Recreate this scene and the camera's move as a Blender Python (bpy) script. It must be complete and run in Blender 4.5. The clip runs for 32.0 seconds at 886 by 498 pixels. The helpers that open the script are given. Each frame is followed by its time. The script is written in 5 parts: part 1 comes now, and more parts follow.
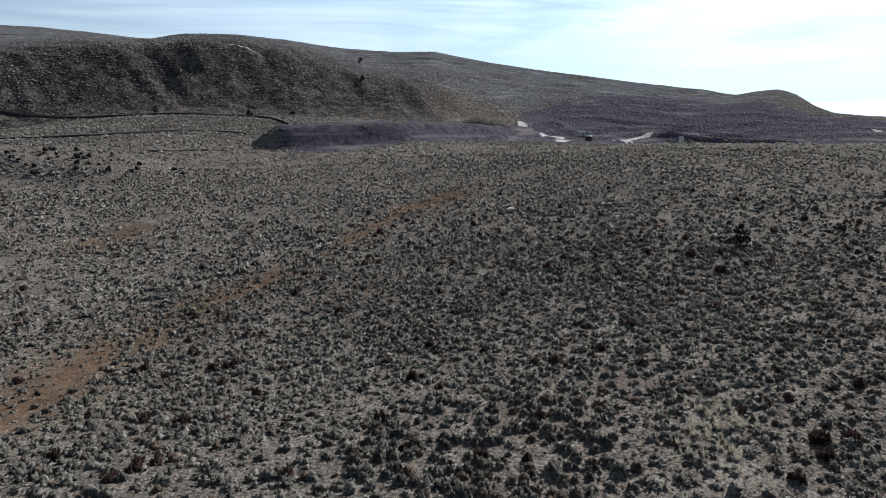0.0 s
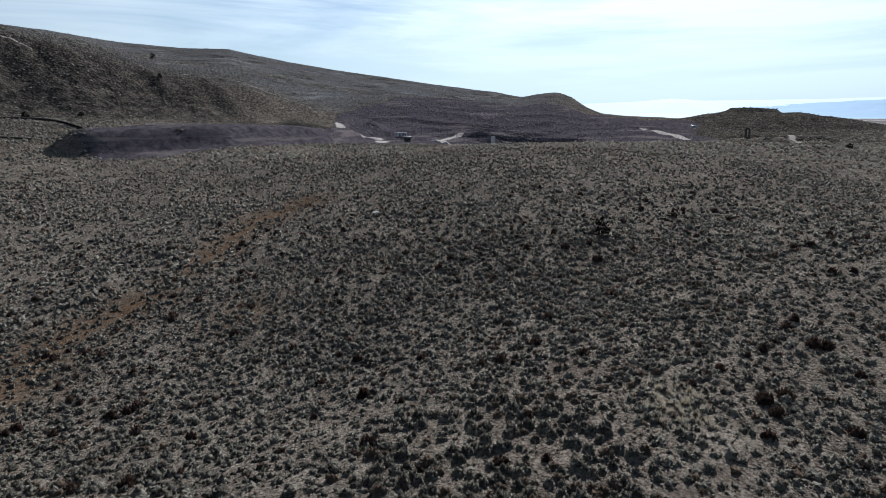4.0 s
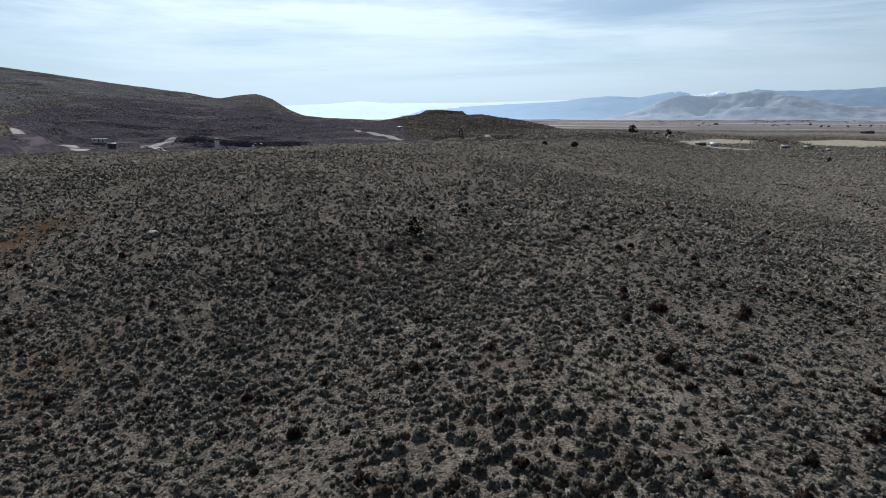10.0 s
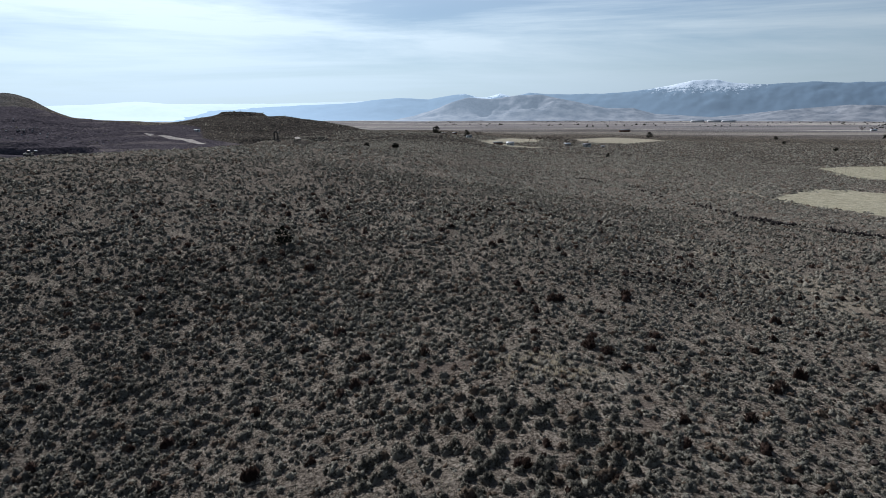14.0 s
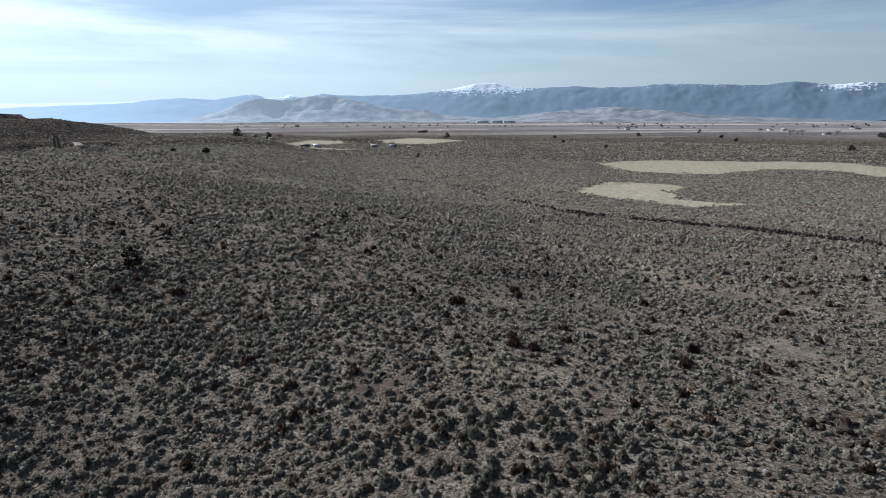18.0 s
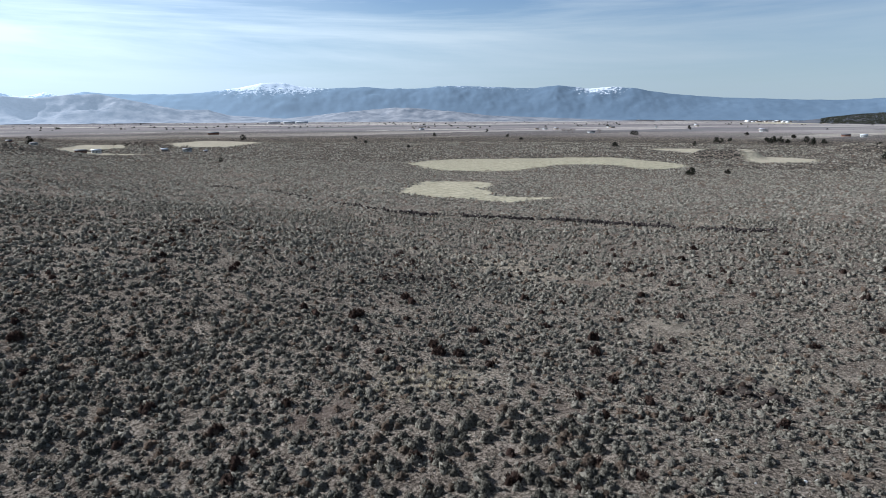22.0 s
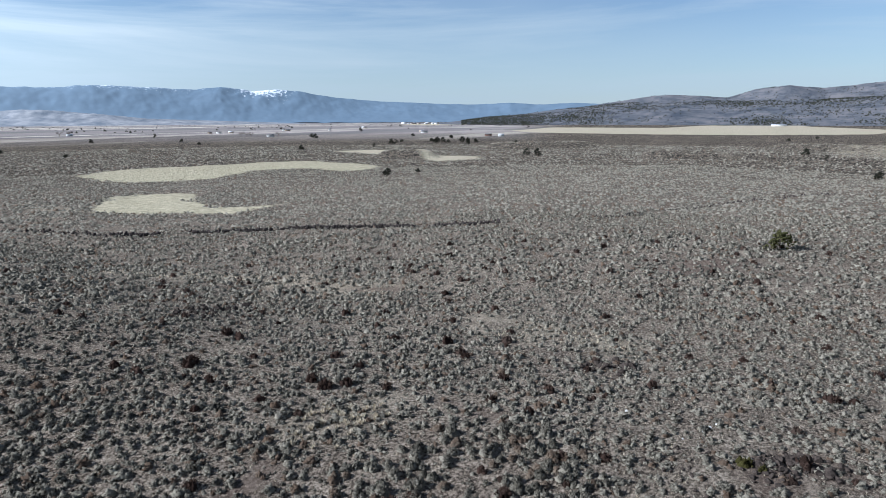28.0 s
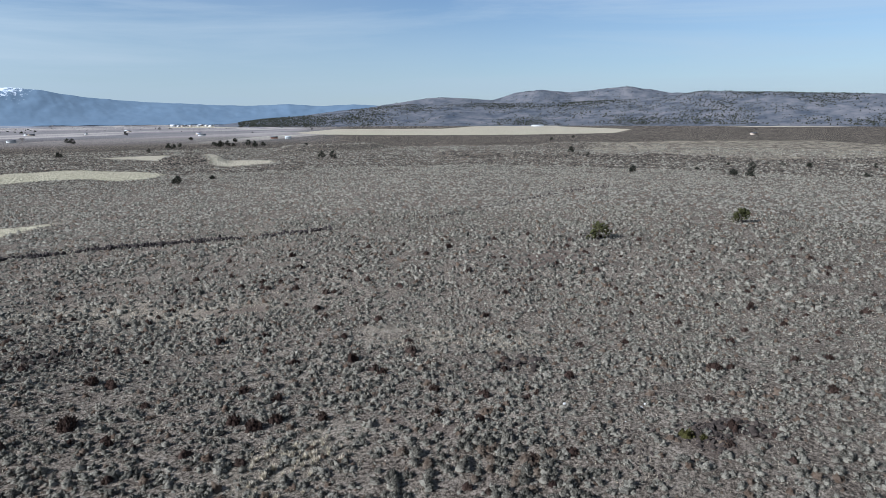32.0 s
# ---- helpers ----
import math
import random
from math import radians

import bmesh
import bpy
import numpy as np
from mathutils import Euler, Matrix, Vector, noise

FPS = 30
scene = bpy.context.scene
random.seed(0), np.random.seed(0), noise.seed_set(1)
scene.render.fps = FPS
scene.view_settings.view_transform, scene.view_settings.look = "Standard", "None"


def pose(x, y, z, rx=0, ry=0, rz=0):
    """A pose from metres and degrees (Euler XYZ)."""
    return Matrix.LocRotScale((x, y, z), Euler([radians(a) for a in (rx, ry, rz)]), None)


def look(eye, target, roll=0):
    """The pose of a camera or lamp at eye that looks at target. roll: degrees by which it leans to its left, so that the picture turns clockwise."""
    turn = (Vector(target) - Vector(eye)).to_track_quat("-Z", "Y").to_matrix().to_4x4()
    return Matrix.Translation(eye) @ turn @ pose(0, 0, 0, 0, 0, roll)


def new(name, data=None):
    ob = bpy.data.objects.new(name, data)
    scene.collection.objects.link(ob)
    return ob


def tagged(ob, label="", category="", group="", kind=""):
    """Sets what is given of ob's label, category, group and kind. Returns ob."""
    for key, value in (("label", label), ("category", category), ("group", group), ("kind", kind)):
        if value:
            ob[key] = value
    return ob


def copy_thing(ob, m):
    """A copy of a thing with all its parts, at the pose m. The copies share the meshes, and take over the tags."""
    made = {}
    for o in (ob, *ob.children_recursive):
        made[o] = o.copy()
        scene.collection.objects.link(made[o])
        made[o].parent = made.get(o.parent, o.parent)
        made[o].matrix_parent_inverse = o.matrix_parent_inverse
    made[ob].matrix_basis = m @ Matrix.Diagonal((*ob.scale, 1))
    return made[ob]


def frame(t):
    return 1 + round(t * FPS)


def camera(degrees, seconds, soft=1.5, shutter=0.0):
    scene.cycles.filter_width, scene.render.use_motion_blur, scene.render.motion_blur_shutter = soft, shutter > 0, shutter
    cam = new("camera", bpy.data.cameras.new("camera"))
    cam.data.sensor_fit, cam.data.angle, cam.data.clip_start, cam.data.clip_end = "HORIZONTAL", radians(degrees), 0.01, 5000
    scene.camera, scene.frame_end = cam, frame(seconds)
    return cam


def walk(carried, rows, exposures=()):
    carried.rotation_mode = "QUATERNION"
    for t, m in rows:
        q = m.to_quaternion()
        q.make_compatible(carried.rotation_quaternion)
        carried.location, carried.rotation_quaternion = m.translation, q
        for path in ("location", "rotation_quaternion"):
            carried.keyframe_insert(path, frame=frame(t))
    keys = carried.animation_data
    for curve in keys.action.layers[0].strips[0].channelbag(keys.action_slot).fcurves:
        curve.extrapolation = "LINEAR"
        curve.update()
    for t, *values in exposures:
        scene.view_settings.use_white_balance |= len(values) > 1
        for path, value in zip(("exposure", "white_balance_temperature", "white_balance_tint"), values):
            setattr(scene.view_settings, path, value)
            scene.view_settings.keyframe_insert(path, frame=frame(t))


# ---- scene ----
cam = camera(70.6, 32.0, soft=0.5)
PATH = (
    (0, 40.06, -13.66, 21.95, 77.58, 72.66, 0.21),
    (1, 38.70, -16.79, 22.12, 77.58, 68.20, 0.21),
    (2, 37.09, -19.80, 22.30, 77.57, 63.71, 0.20),
    (3, 35.21, -22.72, 22.46, 77.56, 59.13, 0.20),
    (4, 33.10, -25.48, 22.61, 77.55, 54.54, 0.19),
    (5, 30.79, -28.05, 22.74, 77.56, 49.98, 0.19),
    (6, 28.29, -30.40, 22.86, 77.56, 45.44, 0.18),
    (7, 25.66, -32.51, 22.96, 77.57, 40.96, 0.17),
    (8, 22.91, -34.38, 23.04, 77.58, 36.49, 0.17),
    (9, 20.04, -36.03, 23.08, 77.60, 31.97, 0.17),
    (10, 17.06, -37.45, 23.10, 77.63, 27.42, 0.18),
    (11, 13.98, -38.62, 23.12, 77.66, 22.85, 0.19),
    (12, 10.81, -39.50, 23.16, 77.68, 18.26, 0.20),
    (13, 7.57, -40.07, 23.24, 77.69, 13.64, 0.20),
    (14, 4.32, -40.35, 23.34, 77.69, 9.03, 0.19),
    (15, 1.12, -40.34, 23.46, 77.69, 4.49, 0.19),
    (16, -2.06, -40.08, 23.60, 77.70, -0.07, 0.19),
    (17, -5.28, -39.54, 23.77, 77.71, -4.74, 0.18),
    (18, -8.43, -38.73, 23.96, 77.73, -9.42, 0.18),
    (19, -11.45, -37.67, 24.15, 77.72, -14.05, 0.17),
    (20, -14.37, -36.37, 24.33, 77.72, -18.67, 0.17),
    (21, -17.18, -34.79, 24.49, 77.71, -23.34, 0.16),
    (22, -19.85, -32.97, 24.64, 77.71, -28.04, 0.16),
    (23, -22.39, -30.93, 24.79, 77.73, -32.79, 0.16),
    (24, -24.81, -28.68, 24.95, 77.76, -37.62, 0.16),
    (25, -27.14, -26.21, 25.14, 77.80, -42.55, 0.16),
    (26, -29.29, -23.55, 25.33, 77.82, -47.53, 0.16),
    (27, -31.20, -20.73, 25.54, 77.84, -52.45, 0.16),
    (28, -32.84, -17.77, 25.75, 77.86, -57.36, 0.16),
    (29, -34.22, -14.68, 25.96, 77.88, -62.23, 0.18),
    (30, -35.33, -11.46, 26.17, 77.90, -67.10, 0.20),
    (31, -36.15, -8.13, 26.39, 77.91, -72.04, 0.22),
    (32, -36.66, -4.73, 26.60, 77.92, -76.99, 0.24),
)
walk(cam, [(t, pose(x, y, z, rx, 0, rz) @ pose(0, 0, 0, 0, 0, -roll)) for t, x, y, z, rx, rz, roll in PATH],
     exposures=((0, 0.92, 5650, 10), (6, 0.52, 5700, 10), (13, 0.44, 5700, 10), (19, 0.77, 5600, 10), (25, 1.08, 5500, 10), (28, 1.14, 5450, 10), (32, 1.02, 5400, 10)))

# ---------------------------------------------------------------- light
SUN_AZ, SUN_EL = -38.0, 31.0          # degrees, clockwise from +y; above the horizon


def heading(az, el=0.0):
    a, e = radians(az), radians(el)
    return Vector((math.sin(a) * math.cos(e), math.cos(a) * math.cos(e), math.sin(e)))


sun = new("sun", bpy.data.lights.new("sun", "SUN"))
sun.data.energy, sun.data.angle, sun.data.color = 5.0, radians(0.6), (1.0, 0.95, 0.88)
sun.matrix_world = look((0, 0, 200), Vector((0, 0, 200)) - heading(SUN_AZ, SUN_EL))


class Nodes:
    """A small wrapper to lay out node trees in few words."""

    def __init__(self, tree):
        self.t = tree
        tree.nodes.clear()

    def add(self, kind, **inputs):
        n = self.t.nodes.new(kind)
        for k, v in inputs.items():
            if k == "op":
                n.operation = v
                continue
            s = n.inputs[int(k[1:])] if k[0] == "i" and k[1:].isdigit() else n.inputs[k.replace("_", " ")]
            if isinstance(v, bpy.types.NodeSocket):
                self.t.links.new(v, s)
            else:
                s.default_value = v
        return n

    def noise(self, vec, scale, detail=4.0, rough=0.55, distort=0.0):
        return self.add("ShaderNodeTexNoise", Vector=vec, Scale=scale, Detail=detail, Roughness=rough, Distortion=distort).outputs["Fac"]

    def ramp(self, fac, *stops):
        n = self.add("ShaderNodeValToRGB", Fac=fac)
        e = n.color_ramp.elements
        while len(e) < len(stops):
            e.new(0.5)
        for el, (p, c) in zip(e, stops):
            el.position, el.color = p, (*c, 1) if len(c) == 3 else c
        return n.outputs["Color"]

    def span(self, v, a, b, lo=0.0, hi=1.0):
        return self.add("ShaderNodeMapRange", Value=v, From_Min=a, From_Max=b, To_Min=lo, To_Max=hi).outputs["Result"]

    def mix(self, fac, a, b, blend="MIX"):
        n = self.add("ShaderNodeMix")
        n.data_type, n.blend_type = "RGBA", blend
        for s, v in ((n.inputs[0], fac), (n.inputs[6], a), (n.inputs[7], b)):
            if isinstance(v, bpy.types.NodeSocket):
                self.t.links.new(v, s)
            else:
                s.default_value = (*v, 1) if isinstance(v, tuple) and len(v) == 3 else v
        return n.outputs[2]

    def math(self, op, a, b=0.0):
        n = self.add("ShaderNodeMath", op=op)
        for s, v in ((n.inputs[0], a), (n.inputs[1], b)):
            if isinstance(v, bpy.types.NodeSocket):
                self.t.links.new(v, s)
            else:
                s.default_value = v
        return n.outputs[0]

    def scaled(self, vec, x, y, z, turn=0.0):
        return self.add("ShaderNodeMapping", Vector=vec, Scale=(x, y, z), Rotation=(0, 0, radians(turn))).outputs[0]


world = bpy.data.worlds.new("sky")
scene.world = world
world.use_nodes = True
N = Nodes(world.node_tree)
sky = N.add("ShaderNodeTexSky")
sky.sky_type, sky.sun_disc = "NISHITA", False
sky.sun_elevation, sky.sun_rotation = radians(SUN_EL), radians(SUN_AZ)
sky.altitude, sky.air_density, sky.dust_density, sky.ozone_density = 1300.0, 1.0, 0.05, 0.6
where = N.add("ShaderNodeTexCoord").outputs["Generated"]
flat = N.add("ShaderNodeSeparateXYZ", Vector=where)
lift = N.math("ADD", N.math("MAXIMUM", flat.outputs["Z"], 0.0), 0.12)
deck = N.add("ShaderNodeCombineXYZ", X=N.math("DIVIDE", flat.outputs["X"], lift), Y=N.math("DIVIDE", flat.outputs["Y"], lift), Z=0.0).outputs[0]
streak = N.noise(N.scaled(where, 1.3, 1.3, 15), 1.0, 7.0, 0.6, 0.5)
veil = N.noise(N.scaled(deck, 0.10, 0.16, 1, 40), 1.0, 4.0, 0.55, 0.4)
clear = N.add("ShaderNodeVectorMath", op="DOT_PRODUCT", i0=where, i1=heading(92, 20)).outputs["Value"]
cover = N.math("ADD", N.span(streak, 0.42, 0.66, 0.06, 0.9), N.span(veil, 0.42, 0.66, 0.0, 0.65))
cover = N.math("MULTIPLY", N.math("MINIMUM", cover, 1.0), N.math("MULTIPLY", N.span(clear, 0.5, 0.93, 0.9, 0.55), N.span(flat.outputs["Z"], 0.36, 0.75, 1.0, 0.2)))
toward = N.add("ShaderNodeVectorMath", op="DOT_PRODUCT", i0=where, i1=heading(SUN_AZ, SUN_EL)).outputs["Value"]
bright = N.span(N.math("POWER", N.math("MAXIMUM", toward, 0.0), 2.1), 0.0, 1.0, 7.4, 20.0)
cloud = N.add("ShaderNodeVectorMath", op="SCALE", i0=(0.92, 1.0, 1.0), Scale=bright).outputs[0]
both = N.mix(cover, sky.outputs["Color"], cloud)
haze = N.add("ShaderNodeVectorMath", op="SCALE", i0=(0.6, 0.72, 0.77), Scale=bright).outputs[0]
both = N.mix(N.span(flat.outputs["Z"], 0.0, 0.16, 0.8, 0.0), both, haze)
back = N.add("ShaderNodeBackground", Color=both, Strength=0.045)
N.add("ShaderNodeOutputWorld", Surface=back.outputs[0])

# ---------------------------------------------------------------- the lie of the land
NEAR = (
    (14.6, -4.1, -3, 0.9, 2.1, 1.7, 3.8, 4.3, -0.5),
    (4.3, -6.8, -1.2, 0.8, 4.2, 1.3, -1.1, 2.9, -0.6),
    (6.9, -2.3, 1.8, -2.9, -0.5, 3, 0.4, 2.3, -0.1),
    (7, -6.1, 6, 1, 2.2, 4.5, -0.3, 0.7, 0.9),
    (1.9, -6.5, 6.7, 1.3, 1.9, -1.2, -1, 2.9, 2.1),
    (-3.3, 3.3, 5.3, -1.7, 2.3, 0.2, 0.5, -1.3, -1.4),
    (-7.8, -0.3, 2.5, -0.4, 0.4, 1, 3, 0.5, 0.4),
)
FOLDS = (  # finer swells and dips of the near slope
    (-0.3, 0.4, 0.4, -0.5, -0.8, 0.6, 0.9, -0.2, -0.1, 0.4, 0.3),
    (0.1, 1, 1, -0.9, -2.2, 0.5, 1.1, -1.3, -0.2, 0.8, 0.3),
    (-0.4, 0.3, 0.7, 0.3, -2.1, -0.3, -0.1, -1.8, 0.7, 0.9, -0),
    (-0.1, 0.1, -0.8, 0.6, -0.1, 1.5, 0.1, -1, 1.2, -0, -0.6),
    (0.6, 0.6, -1.3, 0.1, -1.2, 0.8, -2.3, -0.8, 1.3, -0.3, 0.3),
    (-0.9, 1.9, -1, 0.1, -1.3, 2, -0.9, -1, 0.3, -0.4, 1),
    (-1, 3.9, -0.1, -1.5, -0.6, 1.6, 0.3, -0.3, 0.1, -0.7, -0.4),
    (-1.6, -1, 1.1, 0.6, -0.3, -1, -0.9, -0, 0.3, -0.7, -1),
    (1.6, -1.8, -0, 1.6, 0.4, -0.5, -0.4, -0, 0.1, -0.3, -0.4),
)
FAR = (  # x, y, height, spread in x and in y
    (-530, 330, 21, 110, 120), (-400, 480, 17, 90, 110), (-560, 40, 16, 120, 170),
)
CREST = ((-180, 0.10), (-125, 0.106), (-107.8, 0.1096), (-105.6, 0.11), (-102.3, 0.107), (-98.7, 0.1018), (-97.6, 0.1011), (-96.1, 0.1061), (-94.8, 0.1094), (-90.7, 0.1103),
         (-86.9, 0.1055), (-82, 0.0953), (-77, 0.0908), (-73.5, 0.0915), (-72, 0.0868), (-68.8, 0.0757), (-64.3, 0.0634), (-59.5, 0.052), (-56.6, 0.0445), (-54, 0.0385),
         (-51.3, 0.0325), (-49.8, 0.0295), (-47.4, 0.021), (-46, 0.0258), (-44.3, 0.0285), (-43.6, 0.0255), (-42.7, 0.019), (-41.5, 0.005), (-40.2, -0.0045), (-38, -0.009), (-35, -0.0118), (-30, -0.03), (180, -0.03))  # azimuth, slope above eye level
KNOT_U, KNOT_V = np.linspace(-2.4, 2.4, 9), np.linspace(-0.9, 2.7, 7)
FOLD_U, FOLD_V = np.linspace(-2.0, 2.0, 11), np.linspace(-0.8, 2.4, 9)


def lattice(x, y, seed):
    """Smooth random values between -1 and 1, one cell a metre."""
    xi, yi = np.floor(x), np.floor(y)
    fx, fy = x - xi, y - yi
    fx, fy = fx * fx * (3 - 2 * fx), fy * fy * (3 - 2 * fy)

    def corner(a, b):
        v = np.sin(a * 127.1 + b * 311.7 + seed * 74.7) * 43758.5453
        return 2 * (v - np.floor(v)) - 1
    lo = corner(xi, yi) * (1 - fx) + corner(xi + 1, yi) * fx
    hi = corner(xi, yi + 1) * (1 - fx) + corner(xi + 1, yi + 1) * fx
    return lo * (1 - fy) + hi * fy


def rough(x, y, size, seed, octaves=4):
    total, amp, f = 0.0, 1.0, 1.0 / size
    for k in range(octaves):
        total = total + amp * lattice(x * f + 13.7 * k, y * f - 7.3 * k, seed + k)
        amp, f = amp * 0.5, f * 2.03
    return total


def bend(x, a, b):
    s = np.clip((x - a) / (b - a), 0, 1)
    return s * s * (3 - 2 * s)


def along(x, y, way, half):
    """How far inside a strip of the given half width along a polyline a place lies."""
    best = np.full(np.shape(x), 1e9)
    for (ax, ay), (bx, by) in zip(way, way[1:]):
        dx, dy = bx - ax, by - ay
        s = np.clip(((x - ax) * dx + (y - ay) * dy) / (dx * dx + dy * dy), 0, 1)
        best = np.minimum(best, np.hypot(x - ax - s * dx, y - ay - s * dy))
    return half - best


def union(*d):
    out = d[0]
    for k in d[1:]:
        out = np.maximum(out, k)
    return out


def within(x, y, ring):
    """How far inside a closed outline a place lies (negative outside)."""
    odd = np.zeros(np.shape(x), bool)
    for (ax, ay), (bx, by) in zip(ring, ring[1:] + ring[:1]):
        cut = (ay > y) != (by > y)
        odd ^= cut & (x < (bx - ax) * (y - ay) / (by - ay if by != ay else 1e-9) + ax)
    d = -along(x, y, ring + ring[:1], 0.0)
    return np.where(odd, d, -d)


PIT = ((-205, 2), (-236, -4), (-256, 40), (-266, 92), (-300, 128), (-345, 158), (-412, 192), (-452, 245), (-491, 306), (-502, 369), (-490, 430), (-520, 500), (-480, 560), (-340, 560), (-270, 440), (-215, 400), (-230, 300), (-255, 245), (-280, 190), (-275, 150), (-222, 70), (-200, 22))
HEAPS = (  # stockpiles, banks and low mounds, the first two shaped to fit the camera's view: line on the ground, height, half width
    (((-146, 293), (-126, 284)), 4.6, 17), (((-150, 125), (-130, 160), (-112, 196), (-92, 232)), 1.6, 34),
    (((-228, 6), (-234, 48), (-262, 98), (-296, 138)), 7.0, 18), (((-318, 262), (-276, 300)), 5.0, 20), (((-345, 140), (-372, 190)), 7.0, 26),
    (((-215, 425), (-165, 415)), 5.0, 22), (((-150, 330), (-118, 318)), 3.0, 12), (((655, 330), (720, 270)), 6.0, 40), (((455, 350), (468, 330)), 7.0, 24),
    (((-202, -104), (-182, -60)), 3.5, 24), (((600, 40), (600, -260)), 4.0, 60), (((780, 20), (800, -60)), 5.0, 50), (((562, 122), (574, 92)), 6.0, 30), (((-250, 660), (-150, 560), (-110, 500)), 6.0, 90),
)


def height(x, y):
    """Height of the ground at x, y (arrays)."""
    x, y = np.asarray(x, float), np.asarray(y, float)
    r = np.hypot(x, y)
    z = -12 - 19 * (1 - np.exp(-r / 2500)) + 20 / (1 + np.exp(np.clip((x + 90) / 60, -60, 60))) * np.exp(-np.maximum(r - 900, 0) / 600)
    for cx, cy, h, sx, sy in FAR:
        z = z + h * np.exp(-0.5 * (((x - cx) / sx) ** 2 + ((y - cy) / sy) ** 2))
    a = np.degrees(np.arctan2(x, y))
    top = np.interp(a, [c[0] for c in CREST], [c[1] for c in CREST])
    e = 0.26 - 0.1 * bend(a, -92, -78) - 0.16 * bend(a, -76, -62)
    streak = 1 - 2.2 * np.abs(lattice(a * 0.4 + 0.016 * r, r / 70, 31)) + 1.1 * lattice(a * 1.1 + 0.03 * r, r / 28, 32) + 0.6 * lattice(a * 2.6, r / 9, 33)
    scarp = e / 0.26 * bend(r, 352, 390) * (1 - bend(r, 450, 560))
    face = e * bend(r, 348, 445) + (1 - e) * np.clip((r - 400) / 740, 0, 1)
    face = np.where(r < 1140, face, 1 - 0.0004 * (r - 1140))
    z = z + np.maximum(24 + top * 1140 - z, 0) * np.clip(face, 0, 1) * (r < 4000) + 0.9 * scarp * streak
    butte = np.hypot((x + 356) / 165, (y - 692) / 130) + 0.1 * rough(x, y, 60, 12, 3)
    z = z + 23.5 * np.clip(1.08 - np.maximum(butte, 0.15), 0, 1) ** 1.15 + 3.5 * (1 - bend(butte, 0.13, 0.18))
    for way, h, half in HEAPS:
        z = z + h * bend(along(x, y, way, half), 0.0, half * 0.75)
    u, v = np.arcsinh(x / 60), np.arcsinh(y / 60)
    for us, vs, table, wide in ((KNOT_U, KNOT_V, NEAR, 0.6), (FOLD_U, FOLD_V, FOLDS, 0.38)):
        gu = [np.exp(-0.5 * ((u - k) / wide) ** 2) for k in us]
        for k, row in zip(vs, table):
            gv = np.exp(-0.5 * ((v - k) / wide) ** 2)
            for g, a in zip(gu, row):
                z = z + a * g * gv
    cut = bend(within(x, y, PIT), 4, 30) * bend(r, 300, 340)
    level = (z + 4.0 * rough(x, y, 60, 19, 4)) / 5.0
    step = level - np.floor(level)
    z = z + cut * 3.2 * (bend(step, 0.5, 0.95) - step)
    hilly = bend(z, 20, 60) * bend(r, 300, 600) * (1 - bend(r, 900, 1100))
    z = z + hilly * 3.5 * rough(x, y, 130, 3) + 0.35 * rough(x, y, 14, 5, 3) * bend(r, 5, 60) + 0.08 * rough(x, y, 2.5, 8, 2)
    return z


def ground_z(x, y):
    return float(height(np.array([x]), np.array([y]))[0])


# ---------------------------------------------------------------- mesh helpers
def mesh_of(name, verts, faces, material, smooth=False):
    """A mesh from arrays of vertices and of triangles or quads."""
    me = bpy.data.meshes.new(name)
    v, f = np.asarray(verts, np.float32), np.asarray(faces, np.int32)
    k = f.shape[1]
    me.vertices.add(len(v))
    me.vertices.foreach_set("co", v.ravel())
    me.loops.add(f.size)
    me.loops.foreach_set("vertex_index", f.ravel())
    me.polygons.add(len(f))
    me.polygons.foreach_set("loop_start", np.arange(0, f.size, k, dtype=np.int32))
    if smooth:
        me.polygons.foreach_set("use_smooth", np.ones(len(f), bool))
    me.materials.append(material)
    me.update(calc_edges=True)
    return me


def floats(me, name, values):
    me.attributes.new(name, "FLOAT", "POINT").data.foreach_set("value", np.asarray(values, np.float32))


# ---------------------------------------------------------------- materials
def material(name):
    m = bpy.data.materials.new(name)
    m.use_nodes = True
    return m, Nodes(m.node_tree)


def finish(N, color, roughness=0.9, bump=None, strength=0.3, distance=0.05, matte=0.0, **more):
    if isinstance(color, tuple) and len(color) == 3:
        color = (*color, 1)
    b = N.add("ShaderNodeBsdfPrincipled", Base_Color=color, Roughness=roughness, Specular_IOR_Level=0.0 if roughness > 0.75 else 0.4, Diffuse_Roughness=matte, **more)
    if bump is not None:
        N.t.links.new(N.add("ShaderNodeBump", Height=bump, Strength=strength, Distance=distance).outputs[0], b.inputs["Normal"])
    N.add("ShaderNodeOutputMaterial", Surface=b.outputs[0])


def attribute(N, name):
    n = N.add("ShaderNodeAttribute")
    n.attribute_name = name
    return n.outputs["Fac"]


